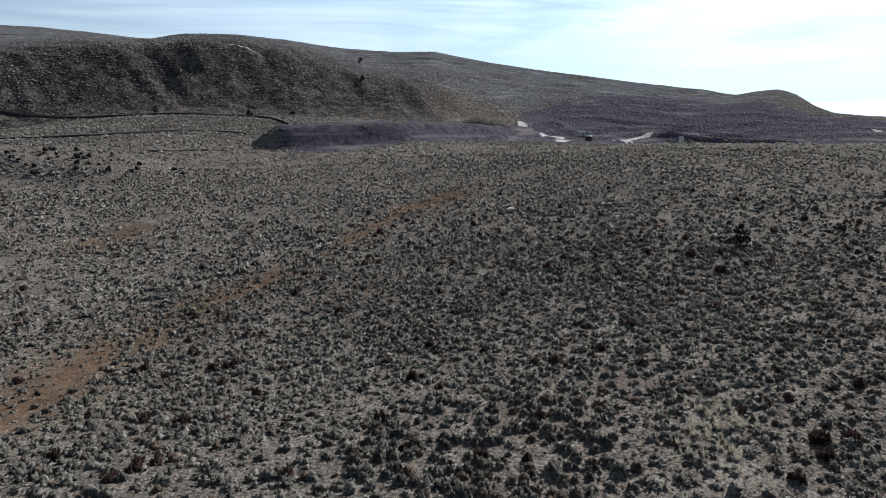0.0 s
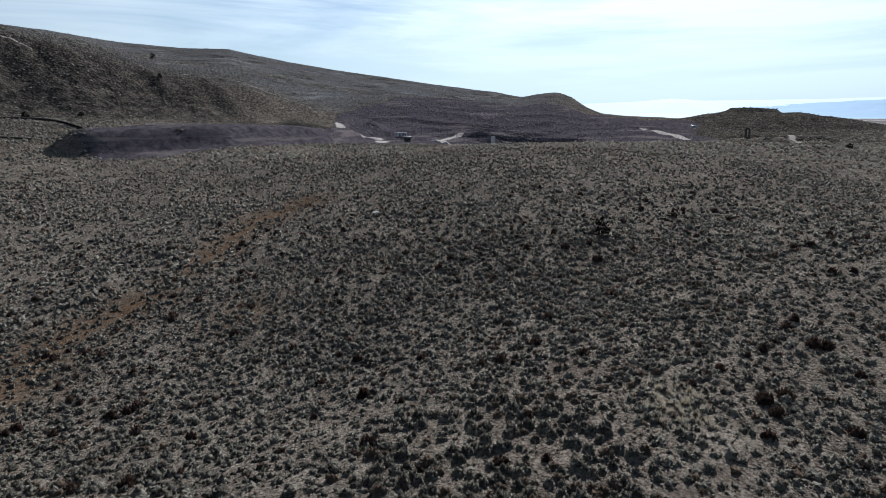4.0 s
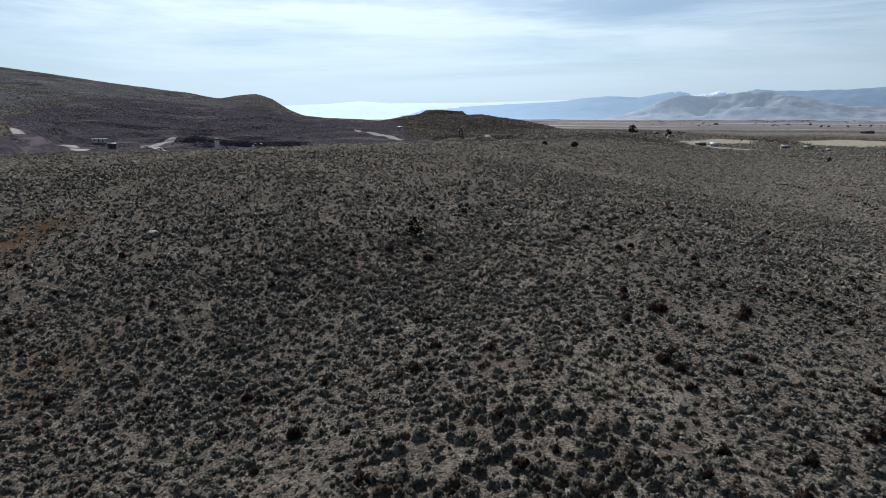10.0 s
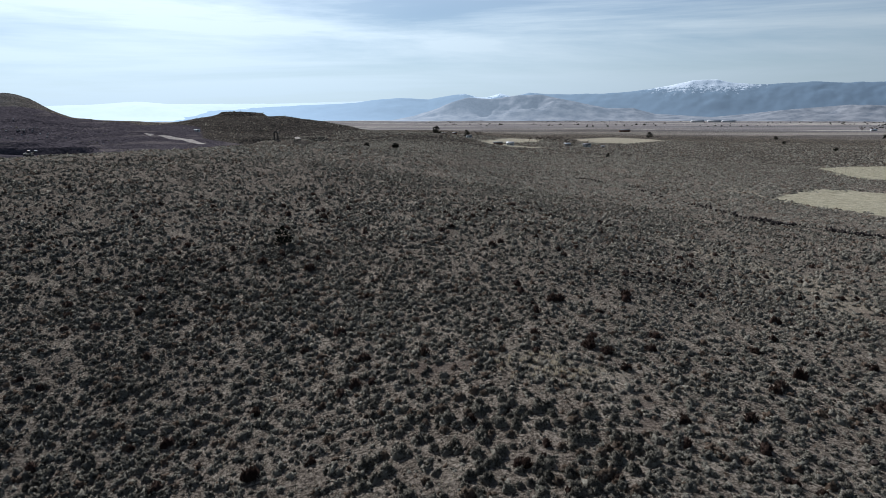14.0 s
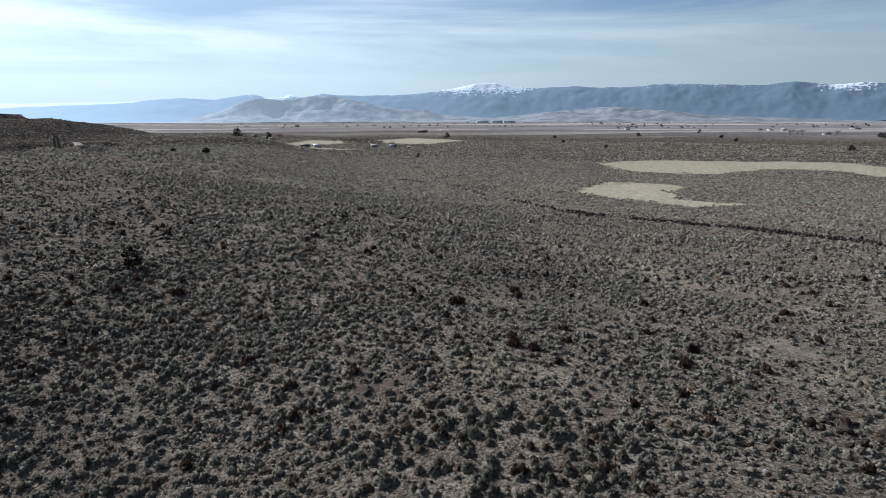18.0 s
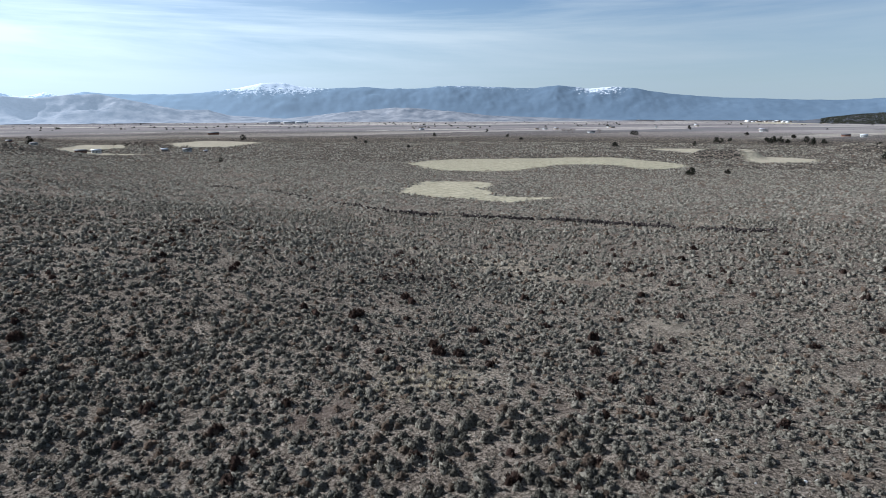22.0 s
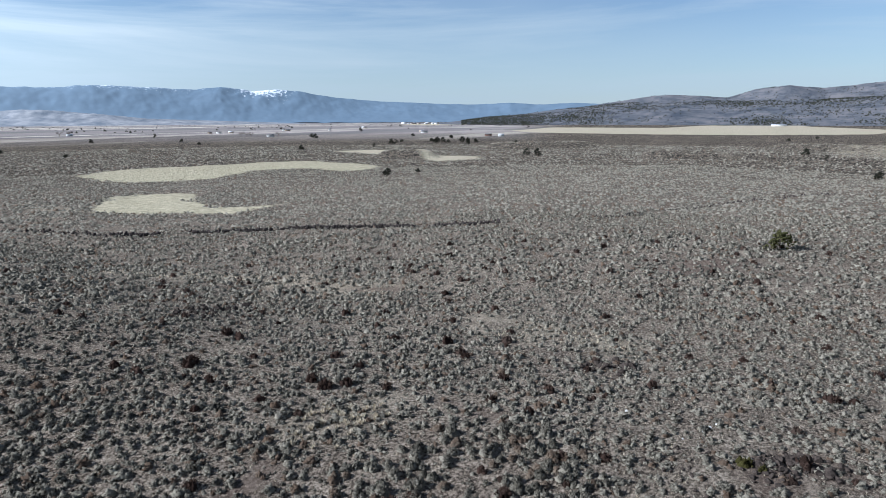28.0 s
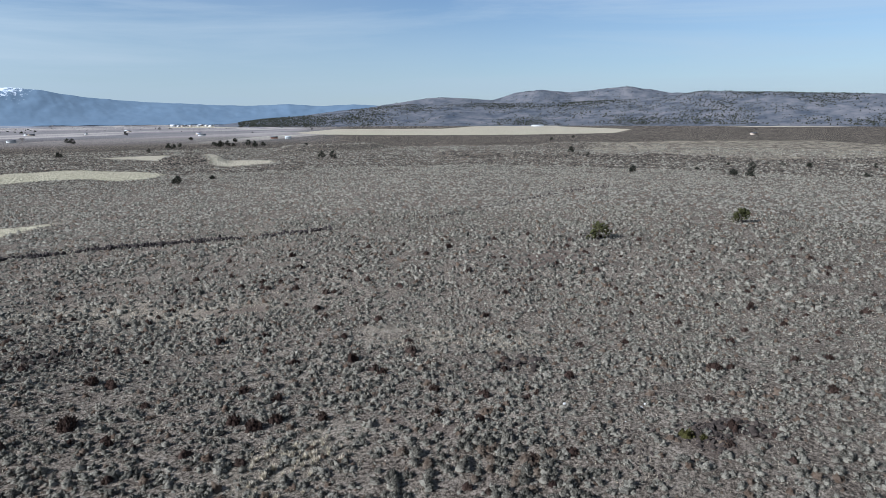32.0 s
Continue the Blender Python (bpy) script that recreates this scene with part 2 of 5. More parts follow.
def make_ground():
    m, N = material("sage_soil")
    at = N.add("ShaderNodeNewGeometry").outputs["Position"]
    fine, mid, big = N.noise(at, 3.2, 7, 0.85), N.noise(at, 0.3, 4, 0.6), N.noise(at, 0.012, 4, 0.6)
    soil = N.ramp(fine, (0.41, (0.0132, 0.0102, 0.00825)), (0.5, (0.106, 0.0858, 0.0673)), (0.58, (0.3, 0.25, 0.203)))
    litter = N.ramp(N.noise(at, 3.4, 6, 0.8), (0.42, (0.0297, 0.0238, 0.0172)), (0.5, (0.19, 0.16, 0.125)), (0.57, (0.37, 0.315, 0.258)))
    c = N.mix(N.span(N.math("ADD", mid, N.math("MULTIPLY", N.math("SUBTRACT", fine, 0.5), 0.5)), 0.46, 0.64, 0.03, 0.85), soil, litter)
    c = N.mix(N.span(big, 0.35, 0.65, 0.0, 0.25), c, (0.0594, 0.0528, 0.0436))
    # brush too far off to be built: dark specks on the soil
    speck = N.add("ShaderNodeTexVoronoi", Vector=at, Scale=0.55, Randomness=1.0).outputs["Distance"]
    dots = N.span(speck, 0.36, 0.6, 1.0, 0.0)
    dist = N.add("ShaderNodeVectorMath", op="LENGTH", i0=N.scaled(at, 1, 1, 0)).outputs["Value"]
    c = N.mix(N.math("MULTIPLY", dots, N.span(dist, 330, 480)), c, (0.0172, 0.0178, 0.0158))
    # farmland further down the valley, distance haze put into its pale, cool tones
    crop = None
    for turn, fx, fy in ((20, 0.0021, 0.0085), (-52, 0.0012, 0.012)):
        plots = N.add("ShaderNodeTexVoronoi", Vector=N.scaled(at, fx, fy, 0.0, turn), Scale=1.0)
        plots.distance = "CHEBYCHEV"
        tone = N.add("ShaderNodeSeparateColor", Color=plots.outputs["Color"])
        strip = N.ramp(tone.outputs[0], (0.0, (0.13, 0.125, 0.133)), (0.22, (0.235, 0.207, 0.196)), (0.42, (0.15, 0.143, 0.145)), (0.56, (0.3, 0.262, 0.244)), (0.66, (0.18, 0.168, 0.165)), (0.78, (0.33, 0.295, 0.268)), (0.88, (0.5, 0.455, 0.39)))
        crop = strip if crop is None else N.mix(N.span(tone.outputs[1], 0.45, 0.55), crop, strip)
    crop = N.mix(N.span(N.noise(at, 0.02, 6, 0.7), 0.38, 0.65, 0.0, 0.35), crop, (0.17, 0.16, 0.163))
    farm = N.math("MULTIPLY", N.span(dist, 900, 1250), N.span(attribute(N, "flat"), 0.2, 0.8))
    c = N.mix(N.math("MULTIPLY", farm, 0.92), c, crop)
    wob = N.math("MULTIPLY", N.math("SUBTRACT", N.noise(at, 0.5, 5, 0.7), 0.5), 9.0)
    ledge = N.noise(N.scaled(at, 0.16, 0.16, 0.05), 1.0, 5, 0.65)
    # dark rock streaks, plus slope shade put into the colour where the mask spreads
    c = N.mix(N.math("MULTIPLY", attribute(N, "rocky"), N.span(ledge, 0.4, 0.58, 0.25, 0.9)), c, (0.0198, 0.0185, 0.0178))
    bench = N.noise(N.scaled(at, 0.012, 0.012, 0.09), 1.0, 6, 0.6)
    high = attribute(N, "upland")
    # upland grey darkened and blued: hillside shade and haze put into the colour
    c = N.mix(N.math("MULTIPLY", high, N.span(bench, 0.3, 0.62, 0.3, 0.85)), c, (0.1, 0.101, 0.106))
    c = N.mix(N.math("MULTIPLY", high, N.span(bench, 0.44, 0.34, 0.0, 0.6)), c, (0.03, 0.029, 0.029))
    shelf = N.noise(N.scaled(at, 0.01, 0.01, 0.15), 1.0, 6, 0.65, 1.6)
    line = N.math("MULTIPLY", N.math("MULTIPLY", N.span(shelf, 0.46, 0.5), N.span(shelf, 0.54, 0.5)), N.span(N.noise(at, 0.014, 4, 0.6), 0.46, 0.58))
    c = N.mix(N.math("MULTIPLY", N.math("MULTIPLY", high, line), 0.8), c, (0.02, 0.019, 0.019))
    c = N.mix(N.math("MULTIPLY", N.math("MULTIPLY", high, N.span(shelf, 0.56, 0.64)), 0.7), c, (0.19, 0.182, 0.175))
    # pit: stripped ground, with slope shade and haze put into its dark bluish colours
    for name, col_a, col_b, soft, wobble, much in (
            ("rust", (0.0429, 0.0224, 0.0099), (0.132, 0.0759, 0.0376), 5.0, 1.1, 0.72), ("straw", (0.19, 0.162, 0.115), (0.48, 0.42, 0.32), 4.0, 1.6, 0.55),
            ("bare", (0.066, 0.0482, 0.0396), (0.112, 0.0845, 0.0693), 1.2, 0.4, 0.65), ("hay", (0.21, 0.188, 0.125), (0.4, 0.362, 0.265), 1.2, 1.6, 0.95),
            ("stubble", (0.28, 0.245, 0.18), (0.43, 0.385, 0.29), 4.0, 1.0, 0.9), ("pit", (0.026, 0.0245, 0.03), (0.1, 0.085, 0.092), 1.5, 0.5, 0.97),
            ("road", (0.3, 0.265, 0.235), (0.5, 0.45, 0.4), 0.5, 0.15, 0.95), ("ditch", (0.0185, 0.0172, 0.0172), (0.033, 0.0297, 0.0277), 0.5, 0.12, 0.95)):
        own = N.mix(N.span(N.noise(at, 0.35, 8, 0.75), 0.36, 0.64), col_a, col_b)
        if name == "pit":
            own = N.mix(N.span(N.noise(N.scaled(at, 0.02, 0.02, 0.35), 1.0, 5, 0.6), 0.56, 0.64, 0.0, 0.6), own, (0.15, 0.128, 0.12))
        hit = N.span(N.math("ADD", attribute(N, name), N.math("MULTIPLY", wob, wobble)), -soft, soft)
        if name == "straw":
            hit = N.math("MULTIPLY", hit, N.span(N.noise(N.scaled(at, 0.05, 0.11, 0.05, 25), 1.0, 6, 0.7), 0.42, 0.6, 0.15, 1.0))
        c = N.mix(N.math("MULTIPLY", hit, much), c, own)
    finish(N, c, 0.95, N.math("ADD", fine, N.math("MULTIPLY", dots, N.span(dist, 330, 480, 0.0, 3.0))), 0.9, 0.25)
    return m


def make_brush(name, dark, light, odd):
    m, N = material(name)
    geo = N.add("ShaderNodeNewGeometry")
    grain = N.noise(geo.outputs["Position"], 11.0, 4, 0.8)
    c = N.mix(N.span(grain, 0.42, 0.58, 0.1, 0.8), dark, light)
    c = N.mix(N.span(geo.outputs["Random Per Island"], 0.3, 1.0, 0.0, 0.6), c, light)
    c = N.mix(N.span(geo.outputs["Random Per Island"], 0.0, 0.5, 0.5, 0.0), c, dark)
    c = N.mix(N.span(attribute(N, "tone"), 0.8, 0.95, 0.0, 0.8), c, odd)
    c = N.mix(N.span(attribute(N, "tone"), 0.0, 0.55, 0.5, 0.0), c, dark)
    bump = N.add("ShaderNodeBump", Height=grain, Strength=1.0, Distance=0.15).outputs[0]
    leaf = N.add("ShaderNodeBsdfPrincipled", Base_Color=c, Roughness=0.9, Specular_IOR_Level=0.0, Normal=bump)
    glow = N.add("ShaderNodeBsdfTranslucent", Color=c, Normal=bump)
    thin = N.add("ShaderNodeMixShader", i0=0.26, i1=leaf.outputs[0], i2=glow.outputs[0])
    N.add("ShaderNodeOutputMaterial", Surface=thin.outputs[0])
    return m


GROUND = make_ground()
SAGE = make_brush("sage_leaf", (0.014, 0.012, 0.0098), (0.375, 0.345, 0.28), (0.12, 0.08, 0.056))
DEAD = make_brush("dead_twigs", (0.0186, 0.0124, 0.00992), (0.093, 0.062, 0.0496), (0.0682, 0.0496, 0.0403))
DRY = make_brush("dry_grass", (0.33, 0.275, 0.195), (0.75, 0.66, 0.51), (0.56, 0.485, 0.36))
GREEN = make_brush("yellow_green_leaf", (0.0248, 0.0236, 0.00868), (0.0806, 0.0744, 0.0279), (0.0558, 0.0496, 0.0186))


# ---------------------------------------------------------------- shapes in plan: distance inside a patch, in metres
HAY = (
    ((96, 226), (127, 275), (146, 280), (165, 273), (170, 265), (147, 231), (137, 206), (144, 199), (157, 190), (135, 184), (124, 180), (119, 188), (110, 202), (98, 212)),
    ((185, 410), (217, 434), (255, 436), (295, 421), (345, 413), (380, 394), (380, 360), (374, 314), (365, 294), (336, 284), (317, 299), (325, 325), (314, 340), (286, 353), (255, 341), (228, 330), (174, 344), (179, 377)),
)
STUBBLE = (
    ((1274, 639), (1786, 748), (1858, 429), (2512, 447), (2700, 132), (2400, 100), (1768, -114), (1334, -59), (1171, 103), (1129, 264), (1153, 519)),
    ((2650, -480), (2620, -800), (2500, -950), (2300, -560)), ((2248, 1722), (3150, 2101), (4000, 2000), (2503, 1386), (2165, 1451)),
    ((42, 775), (99, 846), (157, 783), (94, 668), (47, 690)), ((-74, 510), (-42, 769), (3, 797), (0, 709), (-46, 589), (16, 568), (-22, 541)),
    ((495, 470), (555, 435), (500, 368), (505, 284), (478, 267), (431, 287), (475, 342)),
)
STRAW = (((83, 275), (96, 270), (98, 227), (86, 232)), ((863, -6), (963, -133), (975, -334), (860, -369), (582, -257), (561, -155), (590, -86), (675, -25)), ((759, -1), (774, -52), (587, -45), (579, -14)))
ROADS = (((-346, 162), (-327, 155), (-331, 164), (-338, 175), (-330, 182)), ((-319, 178), (-303, 170)), ((-333, 252), (-322, 221), (-310, 217), (-291, 213)),
         ((-311, 430), (-275, 421), (-248, 400)), ((-188, 432), (-119, 296)), ((-455, -107), (-429, -92)), ((-444, -19), (-428, 2)), ((-452, 72), (-458, 116), (-444, 146), (-424, 175), (-390, 172)))
DITCHES = (((-353, -137), (-344, -93), (-336, -47), (-344, -16), (-342, -3), (-319, 5), (-290, 10)), ((-254, -107), (-242, -72), (-251, -52), (-264, -29), (-256, -8)), ((-207, -47), (-212, -23)))
RUST = (((-77, -4), (-89, 8), (-101, 16.5), (-108, 24)), ((-20, -38), (-38, -34.8), (-47, -32.8), (-50.5, -27.7), (-60, -24.6), (-64, -20), (-69, -14), (-72, -9)), ((-106, 23), (-112, 37)), ((-108, -46), (-116, -40)), ((-53, 0), (-57, 4)))
RIM = ((20, 275), (40, 250), (50, 214), (62, 184), (70, 164), (82, 153), (96, 142), (107, 129), (114, 118), (119, 104), (124, 90), (130, 76), (139, 59), (155, 46), (183, 34), (220, 19), (265, 0), (289, -14))


def hay(x, y):
    return union(*(within(x, y, h) for h in HAY))


def stubble(x, y):
    return union(*(within(x, y, h) for h in STUBBLE))


def straw(x, y):
    return union(*(within(x, y, h) for h in STRAW), along(x, y, ((8, 16.5), (3, 19)), 2.2), along(x, y, ((160, 190), (185, 205)), 3), along(x, y, ((136, 96), (135, 72)), 3),
                 along(x, y, ((36, 104), (44, 90), (50, 80), (50, 60), (54, 50)), 4.5), along(x, y, ((42, 22), (41, 5)), 3.5), along(x, y, ((188, 92), (188, 84)), 3), along(x, y, ((270, 196), (278, 184)), 3), along(x, y, ((199, 21), (213, 22)), 3), along(x, y, ((576, 79), (546, 59), (548, 45)), 3), along(x, y, ((459, -1), (459, -16)), 3), along(x, y, ((233, 87), (247, 81)), 2.5),
                 along(x, y, ((603, 211), (614, 192)), 4), along(x, y, ((324, -19), (341, -30)), 3), along(x, y, ((48, 330), (60, 318)), 3))


def rust(x, y):
    return union(*(along(x, y, w, h) for w, h in zip(RUST, (3.5, 5.0, 5, 4, 3))))


def pit(x, y):
    return within(x, y, PIT)


def road(x, y):
    return union(*(along(x, y, w, h) for w, h in zip(ROADS, (3.2, 4.6, 2.8, 3.2, 2.4, 0.9, 0.9, 0.7))))


# ditch beds, plus a dark line painted along the rim for its shaded face
def ditch(x, y):
    return union(*(along(x, y, w, h) for w, h in zip(DITCHES, (2.2, 1.5, 1.3))), along(x, y, RIM[3:], 0.45))


def bare(x, y):
    return union(along(x, y, ((13.7, -15.9), (16.6, -15.4), (17, -17.3), (17, -20)), 1.6), along(x, y, ((13.4, 11), (13.2, 5)), 0.7), along(x, y, ((-7, 17.6), (-3, 18)), 1.4), along(x, y, ((51, 56), (53, 48)), 2.0), along(x, y, ((88, 6), (96, 0)), 4))


MASKS = (("hay", hay), ("stubble", stubble), ("straw", straw), ("rust", rust), ("pit", pit), ("road", road), ("ditch", ditch), ("bare", bare))

# ---------------------------------------------------------------- ground: one sheet to the horizon
az = np.radians(np.concatenate([np.arange(-116, 120, 0.43), np.arange(120, 244, 2.0)]))
ring = np.concatenate([[0.02], np.arange(0.9, 60, 0.9), np.arange(60, 160, 1.7), np.arange(160, 470, 2.7), 470 * 1.011 ** np.arange(86), 1205 * 1.03 ** np.arange(49)])
ring = ring[ring < 4990]
gx, gy = np.outer(ring, np.sin(az)), np.outer(ring, np.cos(az))
gz = height(gx, gy)
nr, na = gx.shape
i, j = np.meshgrid(np.arange(nr - 1), np.arange(na), indexing="ij")
k = (j + 1) % na
quads = np.stack([i * na + j, i * na + k, (i + 1) * na + k, (i + 1) * na + j], -1).reshape(-1, 4)
verts = np.stack([gx, gy, gz], -1).reshape(-1, 3)
me = mesh_of("ground", np.vstack([verts, [[0, 0, ground_z(0, 0)]]]), quads[:, ::-1], GROUND, True)
for name, fn in MASKS:
    floats(me, name, np.append(np.clip(fn(gx, gy), -150, 150).ravel(), -40))
gr, ga = np.hypot(gx, gy), np.degrees(np.arctan2(gx, gy))
west = bend(ga, -95, -80)
# scarp rock; the lower western reach is added to darken a shaded slope
rocky = bend(gr, 215 + 135 * west, 262 + 110 * west) * (1 - bend(gr, 450, 540)) * (1 - bend(ga, -80, -70))
upland = bend(gr, 430, 520) * (1 - bend(ga, -48, -40)) * (1 - bend(pit(gx, gy), -6, 2))
floats(me, "upland", np.append(upland.ravel(), 0))
# same dark tone spread over the quarry hill and butte flank
rocky = np.maximum(rocky, 0.75 * bend(gr, 310, 420) * bend(ga, -62, -50) * (1 - bend(ga, -12, -3)) * (1 - bend(gr, 760, 900)))
floats(me, "rocky", np.append(rocky.ravel(), 0))
floats(me, "flat", np.append(((1 - bend(gz, -14, -4)) * (1 - bend(ga, 60, 72))).ravel(), 0))
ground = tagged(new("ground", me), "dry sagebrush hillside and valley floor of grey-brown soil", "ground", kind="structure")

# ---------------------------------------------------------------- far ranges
# distance haze is put into these ranges' bluish colours and an added glow
def range_material(name, low, high, snow=None, haze_glow=(0, 0, 0)):
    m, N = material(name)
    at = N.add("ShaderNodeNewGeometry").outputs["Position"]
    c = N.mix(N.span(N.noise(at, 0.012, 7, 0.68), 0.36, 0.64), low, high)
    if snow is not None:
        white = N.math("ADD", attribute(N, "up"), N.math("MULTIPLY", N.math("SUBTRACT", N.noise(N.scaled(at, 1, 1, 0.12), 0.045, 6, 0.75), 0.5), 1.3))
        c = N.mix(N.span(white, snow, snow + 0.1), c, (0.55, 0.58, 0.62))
    finish(N, c, 0.95, Emission_Color=(*haze_glow, 1), Emission_Strength=attribute(N, "haze"))
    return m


SLOPES = {}


def mountains(name, skyline, foot_r, crest_r, foot_z, mat, label, spurs=0.3, seed=1):
    """A range whose crest follows (azimuth in degrees, slope above eye level)."""
    a0, a1 = skyline[0][0], skyline[-1][0]
    a = np.linspace(a0, a1, int((a1 - a0) / 0.12) + 2)

    def surface(A, S):
        """Places on the slope: A azimuth in degrees, S from 0 at the foot to 1 at the crest."""
        top = np.interp(A, [p[0] for p in skyline], [p[1] for p in skyline])
        rr = foot_r + (crest_r - foot_r) * S
        X, Y = rr * np.sin(np.radians(A)), rr * np.cos(np.radians(A))
        crest = np.maximum(24 + top * crest_r - foot_z, 2.0)
        gully = rough(X, Y, 420, seed, 5)
        p = np.where(S < 1, bend(S, -0.25, 1.0) * 0.55 + 0.45 * np.clip(S, 0, 1) ** 1.3, 1 - 1.6 * (S - 1))
        p = p * (1 + spurs * gully * np.clip(S * (1 - S) * 4, 0, 1))
        return X, Y, foot_z + crest * np.clip(p, -0.02, 1.02) + 0.012 * crest * rough(X, Y, 60, seed + 9, 3)
    A, S = np.meshgrid(a, np.linspace(-0.1, 1.25, 46), indexing="ij")
    X, Y, Z = surface(A, S)
    n, mm = X.shape
    i, j = np.meshgrid(np.arange(n - 1), np.arange(mm - 1), indexing="ij")
    q = np.stack([i * mm + j, i * mm + j + 1, (i + 1) * mm + j + 1, (i + 1) * mm + j], -1).reshape(-1, 4)
    me = mesh_of(name, np.stack([X, Y, Z], -1).reshape(-1, 3), q[:, ::-1], mat, True)
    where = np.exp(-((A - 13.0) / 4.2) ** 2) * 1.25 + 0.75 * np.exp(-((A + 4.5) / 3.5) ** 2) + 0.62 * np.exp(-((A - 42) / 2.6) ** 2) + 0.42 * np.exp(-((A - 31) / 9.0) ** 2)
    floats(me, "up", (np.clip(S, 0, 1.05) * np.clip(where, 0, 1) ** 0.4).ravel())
    # strength of the painted haze glow, highest towards the sun's azimuth
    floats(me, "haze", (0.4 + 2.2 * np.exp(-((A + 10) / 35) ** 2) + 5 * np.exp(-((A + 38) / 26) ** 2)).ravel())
    SLOPES[name] = (surface, a0, a1)
    return tagged(new(name, me), label, "mountains", kind="structure")


HAZE_BLUE = range_material("hazed_forested_range", (0.078, 0.112, 0.155), (0.092, 0.128, 0.172), 0.7, (0.05, 0.064, 0.077))
HAZE_PALE = range_material("hazed_pale_range", (0.2, 0.235, 0.26), (0.23, 0.265, 0.29), None, (0.075, 0.086, 0.092))
HAZED_BROWN = range_material("hazed_bare_hills", (0.075, 0.083, 0.1), (0.23, 0.225, 0.23), None, (0.042, 0.05, 0.058))
HAZED_JUNIPER_HILL = range_material("hazed_juniper_hill", (0.045, 0.05, 0.06), (0.12, 0.114, 0.117), None, (0.017, 0.025, 0.036))

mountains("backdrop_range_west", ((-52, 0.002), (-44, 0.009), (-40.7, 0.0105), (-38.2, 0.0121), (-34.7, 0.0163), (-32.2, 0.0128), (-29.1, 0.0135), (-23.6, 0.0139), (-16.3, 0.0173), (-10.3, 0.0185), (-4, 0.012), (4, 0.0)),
          4300, 4850, -28, HAZE_PALE, "pale hazy mountain range beyond the lake", 0.1, 21)
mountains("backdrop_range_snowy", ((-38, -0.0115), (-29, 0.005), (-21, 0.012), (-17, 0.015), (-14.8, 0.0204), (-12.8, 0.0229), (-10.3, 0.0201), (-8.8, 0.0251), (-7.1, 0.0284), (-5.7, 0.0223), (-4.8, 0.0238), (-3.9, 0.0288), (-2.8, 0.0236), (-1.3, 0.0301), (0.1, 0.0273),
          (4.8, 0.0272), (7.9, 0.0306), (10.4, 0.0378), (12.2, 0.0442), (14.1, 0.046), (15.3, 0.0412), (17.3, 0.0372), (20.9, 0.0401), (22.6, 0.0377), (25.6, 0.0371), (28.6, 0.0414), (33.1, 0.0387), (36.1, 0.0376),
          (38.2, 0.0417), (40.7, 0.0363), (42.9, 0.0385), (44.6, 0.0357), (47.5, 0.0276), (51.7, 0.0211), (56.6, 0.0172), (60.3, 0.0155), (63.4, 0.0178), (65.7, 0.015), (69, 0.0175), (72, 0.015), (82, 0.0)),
          4250, 4700, -28, HAZE_BLUE, "forested mountain range painted haze-blue, with snow on its summits", 0.16, 31)
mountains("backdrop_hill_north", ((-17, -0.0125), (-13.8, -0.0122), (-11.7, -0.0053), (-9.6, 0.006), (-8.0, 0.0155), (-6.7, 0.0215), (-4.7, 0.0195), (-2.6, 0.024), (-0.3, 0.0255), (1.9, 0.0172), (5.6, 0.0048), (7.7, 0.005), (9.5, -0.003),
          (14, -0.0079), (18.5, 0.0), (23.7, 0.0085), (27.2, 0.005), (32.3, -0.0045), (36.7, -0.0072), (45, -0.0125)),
          3700, 4100, -28, HAZED_BROWN, "bare brown hills below the snowy range", 0.75, 41)
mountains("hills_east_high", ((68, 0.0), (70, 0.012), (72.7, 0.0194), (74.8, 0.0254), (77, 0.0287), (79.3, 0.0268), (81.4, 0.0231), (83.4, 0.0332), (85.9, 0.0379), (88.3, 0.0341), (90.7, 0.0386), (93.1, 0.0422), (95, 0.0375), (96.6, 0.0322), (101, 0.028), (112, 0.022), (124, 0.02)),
          3500, 4200, -26, HAZED_JUNIPER_HILL, "rounded brown hills behind a long slope", 0.2, 51)
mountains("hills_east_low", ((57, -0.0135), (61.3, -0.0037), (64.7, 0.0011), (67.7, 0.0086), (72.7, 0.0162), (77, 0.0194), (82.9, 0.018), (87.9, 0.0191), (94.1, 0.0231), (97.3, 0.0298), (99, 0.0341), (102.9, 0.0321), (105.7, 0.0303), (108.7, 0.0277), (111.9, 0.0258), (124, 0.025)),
          2720, 3450, -25, HAZED_JUNIPER_HILL, "long grey slope dotted with dark junipers", 0.15, 61)

# a strip of lake below the pale range
m, N = material("lake_water")
finish(N, (0.25, 0.32, 0.38), 0.15, N.noise(N.add("ShaderNodeNewGeometry").outputs["Position"], 0.3, 3), 0.1, 0.05)
a = np.radians(np.linspace(-27, -10, 40))
rows = [np.stack([r * np.sin(a), r * np.cos(a), np.full(40, -26.6)], -1) for r in (4050 + 60 * np.sin(a * 40), np.full(40, 4420.0))]
k = np.arange(39)
tagged(new("water", mesh_of("water", np.vstack(rows), np.stack([k + 40, k + 41, k + 1, k], -1)[:, ::-1], m)), "bright strip of lake on the valley floor", "lake", kind="structure")

# ---------------------------------------------------------------- brush shapes
rng = np.random.default_rng(7)
LUMP_V = np.array([(1, 0, 0), (0.5, 0.87, 0), (-0.5, 0.87, 0), (-1, 0, 0), (-0.5, -0.87, 0), (0.5, -0.87, 0),
                   (0.5, 0.4, 0.62), (-0.56, 0.3, 0.6), (0.05, -0.6, 0.65), (0, 0, 0.95)])
